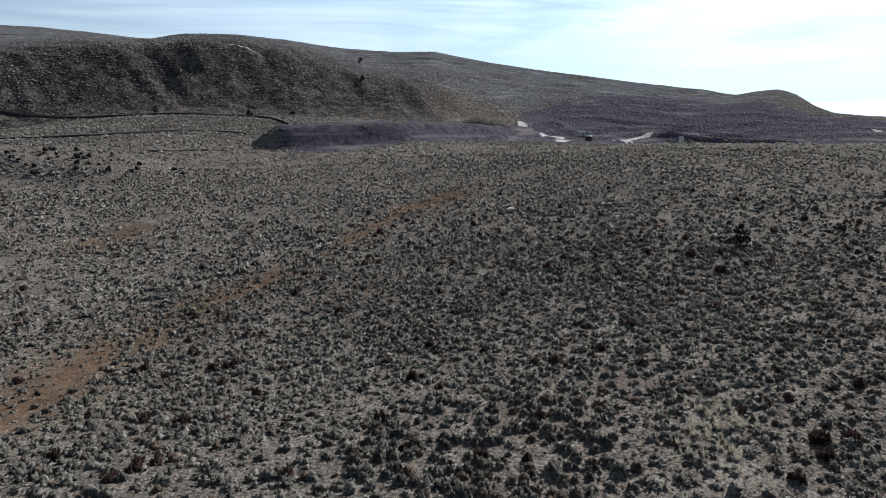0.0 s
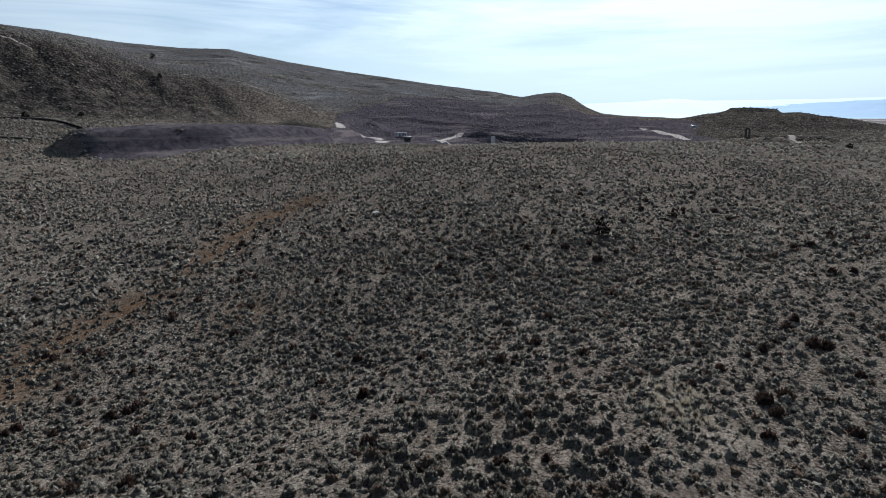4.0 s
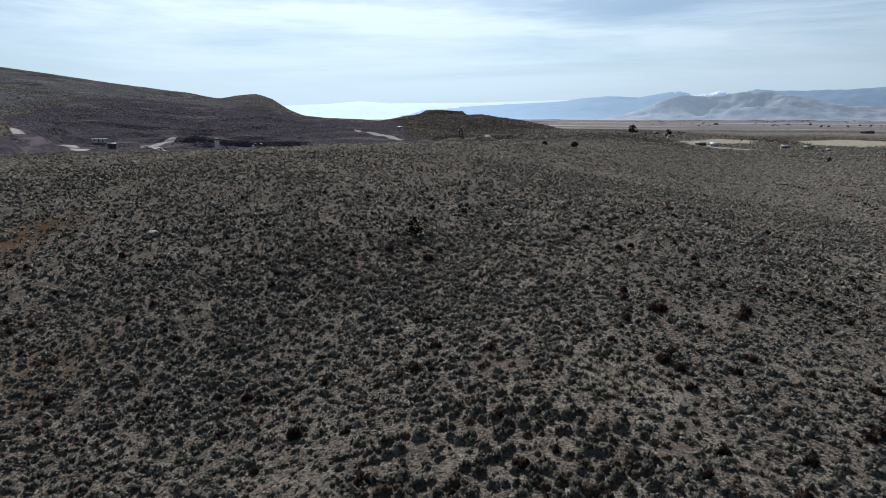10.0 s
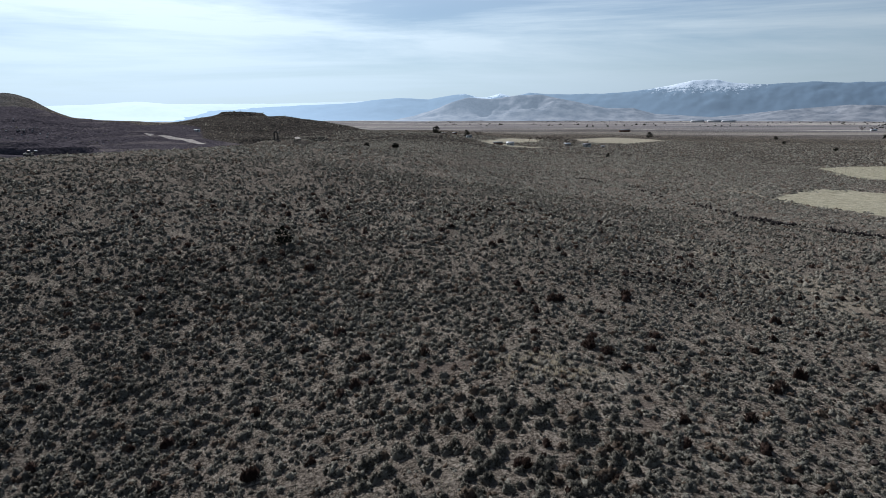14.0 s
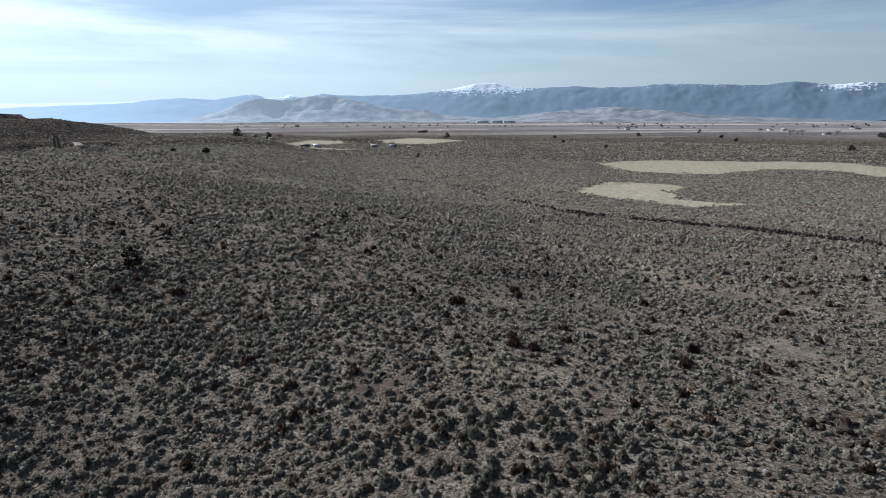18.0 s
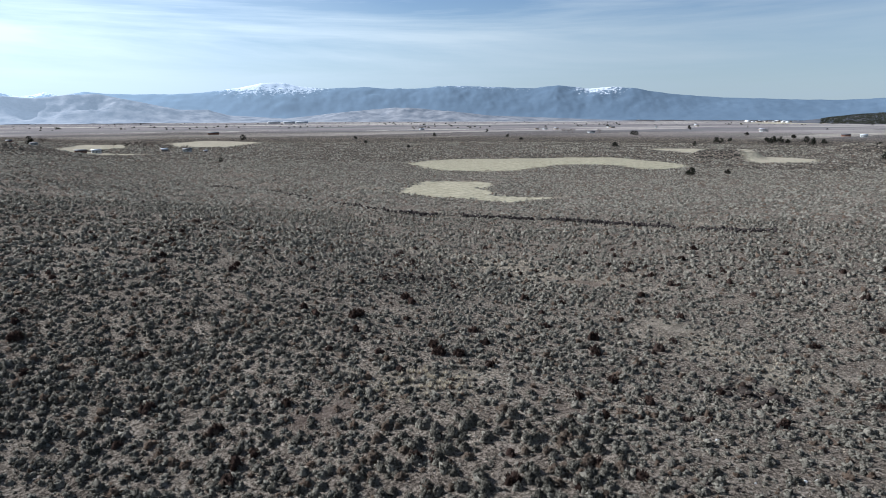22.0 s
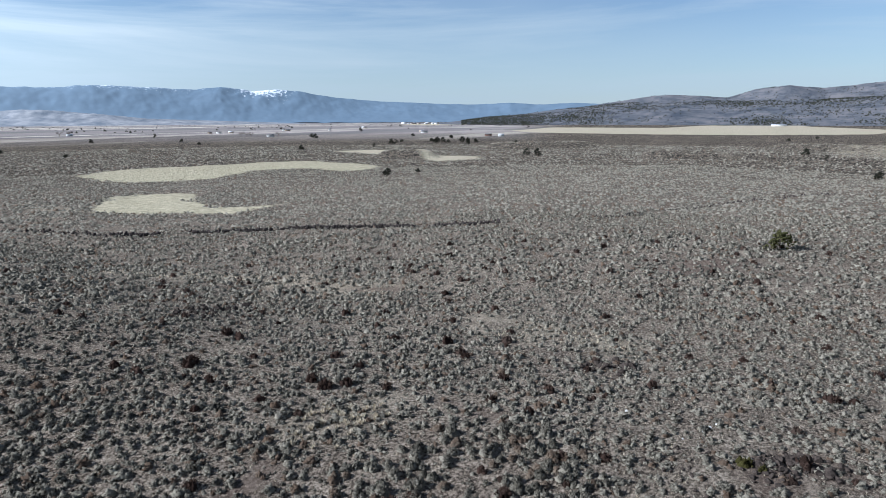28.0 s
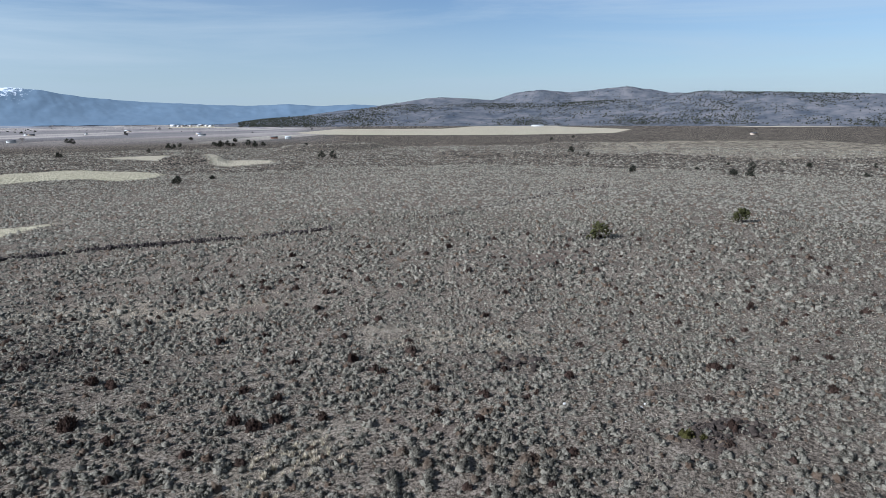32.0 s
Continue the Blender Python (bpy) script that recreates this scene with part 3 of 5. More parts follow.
LUMP_F = np.array([(0, 1, 6), (1, 2, 7), (1, 7, 6), (2, 3, 7), (3, 4, 8), (3, 8, 7), (4, 5, 8), (5, 0, 6), (5, 6, 8), (6, 7, 9), (7, 8, 9), (8, 6, 9)])
DOME_V = np.array([(1, 0, 0), (0.1, 1, 0), (-1, 0.1, 0), (0, -1, 0), (0.05, 0.05, 0.95)])
DOME_F = np.array([(0, 1, 4), (1, 2, 4), (2, 3, 4), (3, 0, 4)])


def shrub(lumps, spikes, seed, simple=False, high=0.55, clumps=0):
    """A cushion-shaped shrub one metre across: leafy lumps, small clumps of leaf over them and pointed twig ends; vertices and triangles."""
    g = np.random.default_rng(seed)
    v, f, b = [], [], 0
    base_v, base_f = (DOME_V, DOME_F) if simple else (LUMP_V, LUMP_F)
    for q in range(lumps):
        a = q * 2.4 + g.uniform(-0.4, 0.4)
        out = 0.0 if q == 0 else g.uniform(0.2, 0.33)
        wide = (0.34 if q == 0 else g.uniform(0.18, 0.27)) if lumps + clumps > 1 else 0.46
        t = g.uniform(0, 6.28)
        w = base_v + g.normal(0, 0.13, base_v.shape)
        w = np.stack([(w[:, 0] * math.cos(t) - w[:, 1] * math.sin(t)) * wide + out * math.cos(a), (w[:, 0] * math.sin(t) + w[:, 1] * math.cos(t)) * wide + out * math.sin(a),
                      w[:, 2] * (high if q == 0 else high * g.uniform(0.6, 0.95))], -1)
        v.append(w)
        f.append(base_f + b)
        b += len(w)
    for q in range(clumps):
        a, up = q * 2.4 + g.uniform(-0.5, 0.5), (q + 0.6) / clumps * 0.95 + 0.05
        flat = math.sqrt(1 - up * up)
        d = np.array([math.cos(a) * flat, math.sin(a) * flat, up + 0.25])
        d /= np.linalg.norm(d)
        u = np.cross(d, (math.sin(a + 1.3), math.cos(a + 1.3), 0.4))
        u /= np.linalg.norm(u)
        w = np.cross(d, u)
        k = DOME_V + g.normal(0, 0.2, DOME_V.shape)
        wide = g.uniform(0.14, 0.23) * (1.25 if simple else 1.0)
        foot = np.array([math.cos(a) * flat * 0.36, math.sin(a) * flat * 0.36, up * high * 0.85]) * g.uniform(0.85, 1.1)
        v.append(foot + k[:, :1] * u * wide + k[:, 1:2] * w * wide + (k[:, 2:] - 0.25) * d * wide * g.uniform(1.1, 1.8))
        f.append(DOME_F + b)
        b += 5
    for q in range(spikes):
        a, up = g.uniform(0, 2 * math.pi), g.uniform(0.15, 1.0)
        flat = math.sqrt(1 - up * up)
        d = np.array([math.cos(a) * flat, math.sin(a) * flat, up])
        foot = d * np.array([0.4, 0.4, high * 0.78]) * g.uniform(0.75, 1.0)
        lean = d + np.array([0, 0, 0.7]) + g.normal(0, 0.25, 3)
        tip = foot + lean / np.linalg.norm(lean) * g.uniform(0.16, 0.27)
        side = np.cross(lean, g.normal(0, 1, 3))
        side *= g.uniform(0.045, 0.08) * (1.5 if simple else 1.0) / np.linalg.norm(side)
        v.append(np.array([foot - side, foot + side, tip]))
        f.append(np.array([(0, 1, 2)]) + b)
        b += 3
    v = np.vstack(v)
    v[:, 2] = np.maximum(v[:, 2], -0.02)
    return v, np.vstack(f)


def tuft(blades, seed):
    """A bunch of thin upright grass blades."""
    g = np.random.default_rng(seed)
    v, f = [], []
    for q in range(blades):
        a, lean = g.uniform(0, 6.28), g.uniform(0.1, 0.75)
        d = np.array([math.cos(a) * lean, math.sin(a) * lean, 1.0])
        s = np.array([-math.sin(a), math.cos(a), 0]) * 0.05
        foot = np.array([math.cos(a), math.sin(a), 0]) * g.uniform(0, 0.18)
        b = len(v)
        v += [foot - s, foot + s, foot + d * g.uniform(0.5, 1.0)]
        f.append((b, b + 1, b + 2))
    return np.array(v), np.array(f)


def scatter(name, templates, x, y, size, tall, tone, mat, z=None, sink=0.04):
    """Joins many copies of the templates into one mesh."""
    z = height(x, y) - sink if z is None else z
    turn = rng.uniform(0, 2 * math.pi, len(x))
    pick = rng.integers(0, len(templates), len(x))
    vs, fs, ts, base = [], [], [], 0
    for k, (tv, tf) in enumerate(templates):
        s = pick == k
        n = int(s.sum())
        if not n:
            continue
        c, sn = np.cos(turn[s])[:, None], np.sin(turn[s])[:, None]
        px = (tv[:, 0] * c - tv[:, 1] * sn) * size[s][:, None] + x[s][:, None]
        py = (tv[:, 0] * sn + tv[:, 1] * c) * size[s][:, None] + y[s][:, None]
        pz = tv[:, 2] * (size[s] * tall[s])[:, None] + z[s][:, None]
        vs.append(np.stack([px, py, pz], -1).reshape(-1, 3))
        fs.append((tf[None] + (np.arange(n) * len(tv))[:, None, None]).reshape(-1, 3) + base)
        ts.append(np.repeat(tone[s], len(tv)))
        base += n * len(tv)
    me = mesh_of(name, np.vstack(vs), np.vstack(fs), mat)
    floats(me, "tone", np.concatenate(ts))
    return new(name, me)


def lush_backlit(x, y):
    """Where the brush stands thick, its colour darkened for backlight: the western slope below the lone juniper."""
    k = np.exp(-0.5 * (((x + 32) / 26) ** 2 + ((y - 36) / 42) ** 2))
    return np.clip(k + 0.25 * rough(x, y, 25, 66, 3), 0, 1)


def places(r0, r1, per_m2, a0=-180.0, a1=180.0, hill=0.8):
    """Random places between two radii in the part of the land that is seen, thinned out where little grows."""
    n = int(math.pi * (r1 * r1 - r0 * r0) * per_m2 * (a1 - a0) / 360)
    r, a = np.sqrt(rng.uniform(r0 * r0, r1 * r1, n)), rng.uniform(a0, a1, n)
    x, y = r * np.sin(np.radians(a)), r * np.cos(np.radians(a))
    keep = (np.abs(a - 2) < 113 + 57.3 * 40 / np.maximum(r, 1)) | ((r > 60) & (r < 175) & (rng.uniform(0, 1, n) < 0.25))
    x, y = x[keep], y[keep]
    keep = (hay(x, y) < 1.5 + 5 * rough(x, y, 9, 71, 3)) & (stubble(x, y) < 2) & (road(x, y) < 0.5) & (ditch(x, y) < 0.5) & ~((x < -200) & (np.hypot(x, y) > 352) & (rng.uniform(0, 1, len(x)) < hill))
    thick = 0.78 + 0.4 * rough(x, y, 11, 77, 3) - 0.5 * np.clip(rust(x, y) / 4 + 0.2, 0, 1) - 0.95 * np.clip(pit(x, y) / 3, 0, 1)
    thick = thick - 0.4 * np.clip(bare(x, y) + 0.3, 0, 1) - 0.18 * np.clip(straw(x, y) / 2, 0, 1) + 0.25 * lush_backlit(x, y) * (np.hypot(x, y) < 120) + 0.3 * np.exp(-(((x + 62) / 45) ** 2 + ((y + 18) / 40) ** 2))
    keep &= rng.uniform(0, 1, len(x)) < thick
    return x[keep], y[keep]


NEAREST = 10.5    # radius round the middle of the slope within which every shrub is a thing of its own


def single(x, y):
    return np.hypot(x - 2, y - 2) < NEAREST


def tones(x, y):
    # backlight darkens the west and front light pales the east, put into the colour
    t = np.clip(0.36 + 0.46 * bend(x, -25, 35) - 0.4 * bend(-x, 140, 220) + 0.12 * bend(np.hypot(x, y), 70, 90) + 0.08 * bend(np.hypot(x, y), 130, 240) - 0.15 * lush_backlit(x, y) * (np.hypot(x, y) < 120) + 0.2 * rough(x, y, 24, 83, 3) + rng.normal(0, 0.2, len(x)), 0, 0.78)
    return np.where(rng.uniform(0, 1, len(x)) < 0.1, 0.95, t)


singles = None
for name, r0, r1, dense, lumps, spikes, clumps, simple, lo, hi in (
        ("sagebrush_near", 0, 72, 1.35, 1, 2, 6, False, 0.5, 1.35), ("low_sagebrush_near", 0, 80, 1.8, 1, 0, 1, True, 0.25, 0.7), ("sagebrush_middle", 72, 180, 0.95, 1, 0, 2, True, 0.55, 1.8),
        ("sagebrush_far", 180, 460, 0.47, 1, 0, 0, True, 0.8, 2.2), ("sagebrush_farthest", 460, 800, 0.085, 1, 0, 0, True, 1.3, 2.9)):
    x, y = places(r0, r1, dense)
    size = (lo + (hi - lo) * rng.beta(1.5, 2.4, len(x))) * (0.95 + 0.25 * lush_backlit(x, y) + 0.16 * rough(x, y, 18, 85, 3))
    if name == "sagebrush_near":
        s = single(x, y)
        s &= np.cumsum(s) <= 290
        singles = np.stack([x[s], y[s], size[s]], -1)
        x, y, size = x[~s], y[~s], size[~s]
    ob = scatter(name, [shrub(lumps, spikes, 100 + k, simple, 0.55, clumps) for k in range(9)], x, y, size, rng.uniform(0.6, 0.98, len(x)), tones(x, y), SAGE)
    tagged(ob, "grey-green sagebrush covering the dry slope", "shrubs", kind="stuff")

x, y = places(335, 1180, 0.2, -118, -38, 0.0)
keep = rng.uniform(0, 1, len(x)) < 1.1 - 0.9 * bend(np.hypot(x, y), 440, 600) + 0.5 * rough(x, y, 90, 17, 3)
x, y = x[keep], y[keep]
# low tones put the hillside's shade into the brush colour
ob = scatter("sagebrush_hillside", [shrub(1, 0, 140 + k, True) for k in range(5)], x, y, 0.8 + 2.2 * rng.beta(1.2, 3.5, len(x)), rng.uniform(0.5, 0.9, len(x)), rng.uniform(0, 0.2, len(x)), SAGE)
tagged(ob, "brush toned dark for shade on the long western hillside", "shrubs", kind="stuff")

x, y = places(0, 85, 1.4)
ob = scatter("bunchgrass", [tuft(5, 160 + k) for k in range(5)], x, y, rng.uniform(0.12, 0.4, len(x)), rng.uniform(0.7, 1.2, len(x)), rng.uniform(0, 0.9, len(x)), DRY)
tagged(ob, "pale dry bunchgrass between the shrubs", "grass", kind="stuff")

x, y = places(30, 150, 2.2)
keep = straw(x, y) + 2.0 * rough(x, y, 6, 23, 2) > 0
x, y = x[keep], y[keep]
ob = scatter("straw_grass", [tuft(5, 170 + k) for k in range(5)], x, y, rng.uniform(0.25, 0.6, len(x)), rng.uniform(0.6, 1.1, len(x)), rng.uniform(0, 0.9, len(x)), DRY)
tagged(ob, "pale straw grass in drifts on the sage flat", "grass", kind="stuff")

x, y = places(4, 120, 0.02)
ob = scatter("dead_brush", [shrub(3, 30, 180 + k) for k in range(4)], x, y, rng.uniform(0.6, 1.7, len(x)), rng.uniform(0.8, 1.2, len(x)), rng.uniform(0, 1, len(x)), DEAD)
tagged(ob, "dark brown leafless shrubs among the sagebrush", "shrubs", kind="stuff")


# ---------------------------------------------------------------- parts
def part(name, me, parent, label=""):
    """Links a mesh as a part of a thing."""
    ob = new(name, me)
    ob.parent = parent
    return tagged(ob, label)


def thing(name, label, category, group=""):
    return tagged(new(name), label, category, group)


def at_ground(x, y, turn=0.0, size=1.0, sink=0.03):
    return Matrix.LocRotScale((x, y, ground_z(x, y) - sink), Euler((0, 0, radians(turn))), (size, size, size))


def toned(me, value):
    floats(me, "tone", np.full(len(me.vertices), value))
    return me


def plain(name, low, high, scale=2.0, roughness=0.8, bump=0.2, **more):
    m, N = material(name)
    at = N.add("ShaderNodeTexCoord").outputs["Object"]
    n = N.noise(at, scale, 5, 0.6)
    finish(N, N.mix(N.span(n, 0.25, 0.75), low, high), roughness, n, bump, 0.03, **more)
    return m


WOOD = plain("grey_wood", (0.07, 0.055, 0.045), (0.16, 0.13, 0.11), 8)
BASALT = plain("basalt", (0.014, 0.012, 0.011), (0.062, 0.05, 0.043), 5.0, 0.95, 1.0)
WHITE_ROCK = plain("white_rock", (0.33, 0.325, 0.31), (0.5, 0.49, 0.47), 3, 0.9)


def rods(lines):
    """Three-sided tapering rods: (start, end, start radius, end radius)."""
    v, f = [], []
    for a, b, ra, rb in lines:
        a, b = Vector(a), Vector(b)
        q = (b - a).to_track_quat("Z", "Y").to_matrix()
        k = len(v)
        for p, r in ((a, ra), (b, rb)):
            v += [p + q @ Vector((r * math.cos(t), r * math.sin(t), 0)) for t in (0.3, 2.4, 4.5)]
        f += [(k, k + 1, k + 4), (k, k + 4, k + 3), (k + 1, k + 2, k + 5), (k + 1, k + 5, k + 4), (k + 2, k, k + 3), (k + 2, k + 3, k + 5), (k + 3, k + 4, k + 5)]
    return np.array([tuple(p) for p in v]), np.array(f)


def stems(seed, n=5):
    g = random.Random(seed)
    out = []
    for k in range(n):
        a, r = k * 6.28 / n + g.uniform(-0.3, 0.3), g.uniform(0.12, 0.3)
        out.append(((0.03 * math.cos(a), 0.03 * math.sin(a), -0.05), (r * math.cos(a), r * math.sin(a), g.uniform(0.3, 0.45)), 0.035, 0.012))
    return rods(out)


def make_shrub(name, label, category, mat, lumps, spikes, seed, tone, group, clumps=0):
    root = thing(name, label, category, group)
    v, f = shrub(lumps, spikes, seed, clumps=clumps)
    part("foliage", toned(mesh_of("foliage", v, f, mat), tone), root)
    part("woody_stems", mesh_of("woody_stems", *stems(seed), WOOD), root, "twisted grey woody stems")
    return root


SAGES = [make_shrub("sagebrush", text, "shrub", SAGE, 4, 26, 300 + k, tone, "sagebrush on the slope", 16) for k, (text, tone) in enumerate((
    ("silvery grey-green sagebrush on dry stony soil", 0.62), ("dark grey-green sagebrush with dense foliage on soil", 0.1), ("pale grey-green rounded sagebrush on dry soil", 0.7),
    ("low spreading grey sagebrush among dry grass", 0.4), ("brownish half-dead sagebrush on bare stony soil", 0.92), ("grey-green upright sagebrush on dry soil", 0.55)))]
for k, (x, y, size) in enumerate(singles):
    m = at_ground(float(x), float(y), rng.uniform(0, 360), float(size))
    if k < len(SAGES):
        SAGES[k].matrix_basis = m
    else:
        one = copy_thing(SAGES[int(rng.integers(0, len(SAGES)))], Matrix())
        one.matrix_basis = m

# ---------------------------------------------------------------- larger plants
def place(root, x, y, turn=0.0, size=1.0, sink=0.03):
    root.matrix_basis = at_ground(x, y, turn, size, sink)
    return root


for k, (x, y, size) in enumerate(((9.7, 23.5, 1.7), (10.3, 25.7, 1.6), (6.1, 40, 1.9), (-31.3, 50.5, 2.0), (-39.8, 52.1, 1.9), (-40.5, 83, 2.2), (3.6, 0.4, 1.4), (-1, 7.1, 1.3), (7, 40.7, 1.7), (16.3, 46.5, 1.7), (11.5, 22.3, 1.5), (21.7, 9.7, 1.3), (32.1, -19.3, 1.5), (103, 26.2, 1.9), (81, 53.5, 1.8), (66, 58.2, 1.5), (118, 55.6, 1.6), (112, -17, 1.5))):
    place(make_shrub("leafless_shrub", "dark reddish-brown leafless shrub among the sagebrush", "shrub", DEAD, 4, 70, 400 + k, 0.3, "leafless shrubs"), x, y, k * 47, size)
place(make_shrub("yellow_green_shrub", "yellow-green leafy shrub beside the lava outcrop", "shrub", GREEN, 5, 50, 430, 0.6, ""), 15.2, -13.9, 20, 1.3)
place(make_shrub("yellow_green_shrub", "small olive-green shrub at the lava outcrop", "shrub", GREEN, 4, 40, 431, 0.4, ""), 14.9, -15.1, 80, 0.9)
TUFTS = []
for k in range(3):
    root = thing("bunchgrass_clump", "tall pale straw-coloured bunchgrass clump", "grass", "bunchgrass clumps")
    v, f = tuft(46, 440 + k)
    part("foliage", toned(mesh_of("foliage", v, f, DRY), 0.7), root)
    TUFTS.append(root)
spots = [(7.2 + rng.normal(0, 1.3), 16.2 + rng.normal(0, 1.1)) for k in range(22)] + [(3.2 + rng.normal(0, 1.6), 17.6 + rng.normal(0, 1.2)) for k in range(18)] + [(5.5 + rng.normal(0, 1.4), 19.5 + rng.normal(0, 1.2)) for k in range(14)]
for k, (x, y) in enumerate(spots):
    root = TUFTS[k] if k < 3 else copy_thing(TUFTS[k % 3], Matrix())
    place(root, x, y, rng.uniform(0, 360), rng.uniform(0.38, 0.7))


# ---------------------------------------------------------------- rocks
def boulder_mesh(seed, mat, flat=0.7, fine=1):
    bm = bmesh.new()
    bmesh.ops.create_icosphere(bm, subdivisions=fine, radius=0.5)
    g = random.Random(seed)
    axes = [Vector((g.gauss(0, 1), g.gauss(0, 1), g.gauss(0, 1))).normalized() for k in range(9)]
    cuts = [g.uniform(0.22, 0.4) for k in range(9)]
    for v in bm.verts:
        v.co *= g.uniform(0.86, 1.14) if fine == 1 else g.uniform(0.8, 1.14)
        for n, c in zip(axes, cuts):
            over = v.co.dot(n) - c
            if over > 0:
                v.co -= n * over
        v.co.z *= flat
    me = bpy.data.meshes.new("boulder")
    bm.to_mesh(me)
    bm.free()
    me.materials.append(mat)
    return me


BOULDERS = [boulder_mesh(500 + k, BASALT, 0.6 + 0.08 * k, 2) for k in range(6)]


def rock(name, me, x, y, size, label, group="", parent=None, sink=0.12):
    ob = new(name, me)
    z = ground_z(x, y) + size * (0.3 - sink)
    ob.matrix_basis = Matrix.LocRotScale((x, y, z), Euler((rng.uniform(-0.3, 0.3), rng.uniform(-0.3, 0.3), rng.uniform(0, 6.28))), (size, size * rng.uniform(0.7, 1.1), size * rng.uniform(0.7, 1.0)))
    if parent is not None:
        ob.parent = parent
        return ob
    return tagged(ob, label, "rock", group)


def outcrop(label, spots):
    root = thing("lava_outcrop", label, "rock outcrop")
    for x, y, size in spots:
        rock("boulder", BOULDERS[int(rng.integers(0, 6))], x, y, size, "", parent=root)
    return root


def cluster(way, n, spread, lo, hi):
    out = []
    for k in range(n):
        s = rng.uniform(0, len(way) - 1.001)
        (ax, ay), (bx, by) = way[int(s)], way[int(s) + 1]
        t = s - int(s)
        out.append((ax + (bx - ax) * t + rng.normal(0, spread), ay + (by - ay) * t + rng.normal(0, spread), lo + (hi - lo) * rng.beta(1.3, 3)))
    return out


outcrop("dark brown lava outcrop breaking out of the slope", cluster(((13.7, -15.9), (16.6, -15.4), (17, -17.3), (17, -20)), 150, 0.85, 0.2, 1.25))
outcrop("broken brown lava ledge among sagebrush", cluster(((31, 6), (32, 2.6), (33, -0.5), (36, 3)), 48, 0.9, 0.3, 1.4))
outcrop("scattered dark lava blocks on stony soil", cluster(((10, -11), (12, -8.5), (16, -10)), 34, 1.2, 0.2, 0.7))
outcrop("dark rocky knob standing out of the slope", cluster(((19.5, 56), (22, 61), (25, 60), (28.5, 57)), 46, 1.5, 0.4, 1.8))
outcrop("low rocky rise on the western slope", cluster(((-190, -95), (-180, -70), (-176, -48)), 60, 7.0, 0.9, 3.4))
rock("white_boulder", boulder_mesh(520, WHITE_ROCK, 0.8), 20.2, -3.5, 0.55, "bright white boulder on the dry soil")
for k, (x, y, s) in enumerate(((21, -11, 0.45), (20.3, -10.6, 0.35), (19.2, -10.2, 0.3), (17.2, -9, 0.25))):
    rock("pale_stone", boulder_mesh(530 + k, WHITE_ROCK, 0.7), x, y, s, "small pale stone lying on dry soil", "pale stones")
rock("flat_pale_slab", boulder_mesh(540, plain("pale_slab", (0.3, 0.28, 0.25), (0.42, 0.4, 0.36), 2), 0.35), -86.5, 41.5, 2.6, "flat pale rock slab lying between shrubs")

# rim variant of the basalt: the ledge face's shade is put into its colour
SHADED_RIM_BASALT = plain("shaded_rim_basalt", (0.014, 0.012, 0.012), (0.07, 0.058, 0.053), 1.2, 0.95, 0.8)
SHARDS = [boulder_mesh(560 + k, SHADED_RIM_BASALT, 0.9) for k in range(6)]
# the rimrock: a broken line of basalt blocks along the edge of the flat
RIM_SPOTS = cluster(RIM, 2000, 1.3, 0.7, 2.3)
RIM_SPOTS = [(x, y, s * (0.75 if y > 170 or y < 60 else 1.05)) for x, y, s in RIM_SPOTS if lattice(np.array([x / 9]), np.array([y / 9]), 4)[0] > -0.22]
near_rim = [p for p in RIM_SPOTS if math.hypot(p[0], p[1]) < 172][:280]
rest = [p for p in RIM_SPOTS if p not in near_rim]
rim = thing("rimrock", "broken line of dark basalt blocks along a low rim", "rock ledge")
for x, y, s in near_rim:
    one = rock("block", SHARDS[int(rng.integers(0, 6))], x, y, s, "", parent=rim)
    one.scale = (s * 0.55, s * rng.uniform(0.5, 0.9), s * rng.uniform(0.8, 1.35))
def joined_rocks(name, spots, label, kinds=BOULDERS, tall=1.0):
    vs, fs, b = [], [], 0
    for x, y, s in spots:
        me = kinds[int(rng.integers(0, 6))]
        v = np.empty(len(me.vertices) * 3, np.float32)
        me.vertices.foreach_get("co", v)
        t = rng.uniform(0, 6.28)
        v = v.reshape(-1, 3) * (s * (0.55 if tall > 1 else 1.0), s * (0.7 if tall > 1 else 1.0), s * tall)
        v = np.stack([v[:, 0] * math.cos(t) - v[:, 1] * math.sin(t) + x, v[:, 0] * math.sin(t) + v[:, 1] * math.cos(t) + y, v[:, 2] + ground_z(x, y) + s * 0.15], -1)
        vs.append(v)
        fs.append(np.array([p.vertices[:] for p in me.polygons]) + b)
        b += len(v)
    return tagged(new(name, mesh_of(name, np.vstack(vs), np.vstack(fs), kinds[0].materials[0])), label, "rocks", kind="stuff")
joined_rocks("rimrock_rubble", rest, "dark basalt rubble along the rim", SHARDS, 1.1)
STONES = [boulder_mesh(580 + k, BASALT, 0.7) for k in range(6)]
spots = cluster(((5, 45), (30, 30), (40, 0), (10, -20), (-20, 0), (-30, 40)), 420, 9, 0.1, 0.5)
joined_rocks("loose_stones", spots, "loose dark stones on the slope", STONES)


# ---------------------------------------------------------------- trees
BARK = plain("juniper_bark", (0.05, 0.035, 0.028), (0.13, 0.1, 0.08), 6)
NEEDLES = make_brush("juniper_needles", (0.01, 0.0115, 0.009), (0.05, 0.051, 0.038), (0.045, 0.045, 0.03))
OLIVE = make_brush("olive_needles", (0.03, 0.033, 0.015), (0.12, 0.115, 0.05), (0.07, 0.065, 0.03))
TWIGS = plain("bare_twigs", (0.06, 0.048, 0.042), (0.12, 0.1, 0.088), 5)


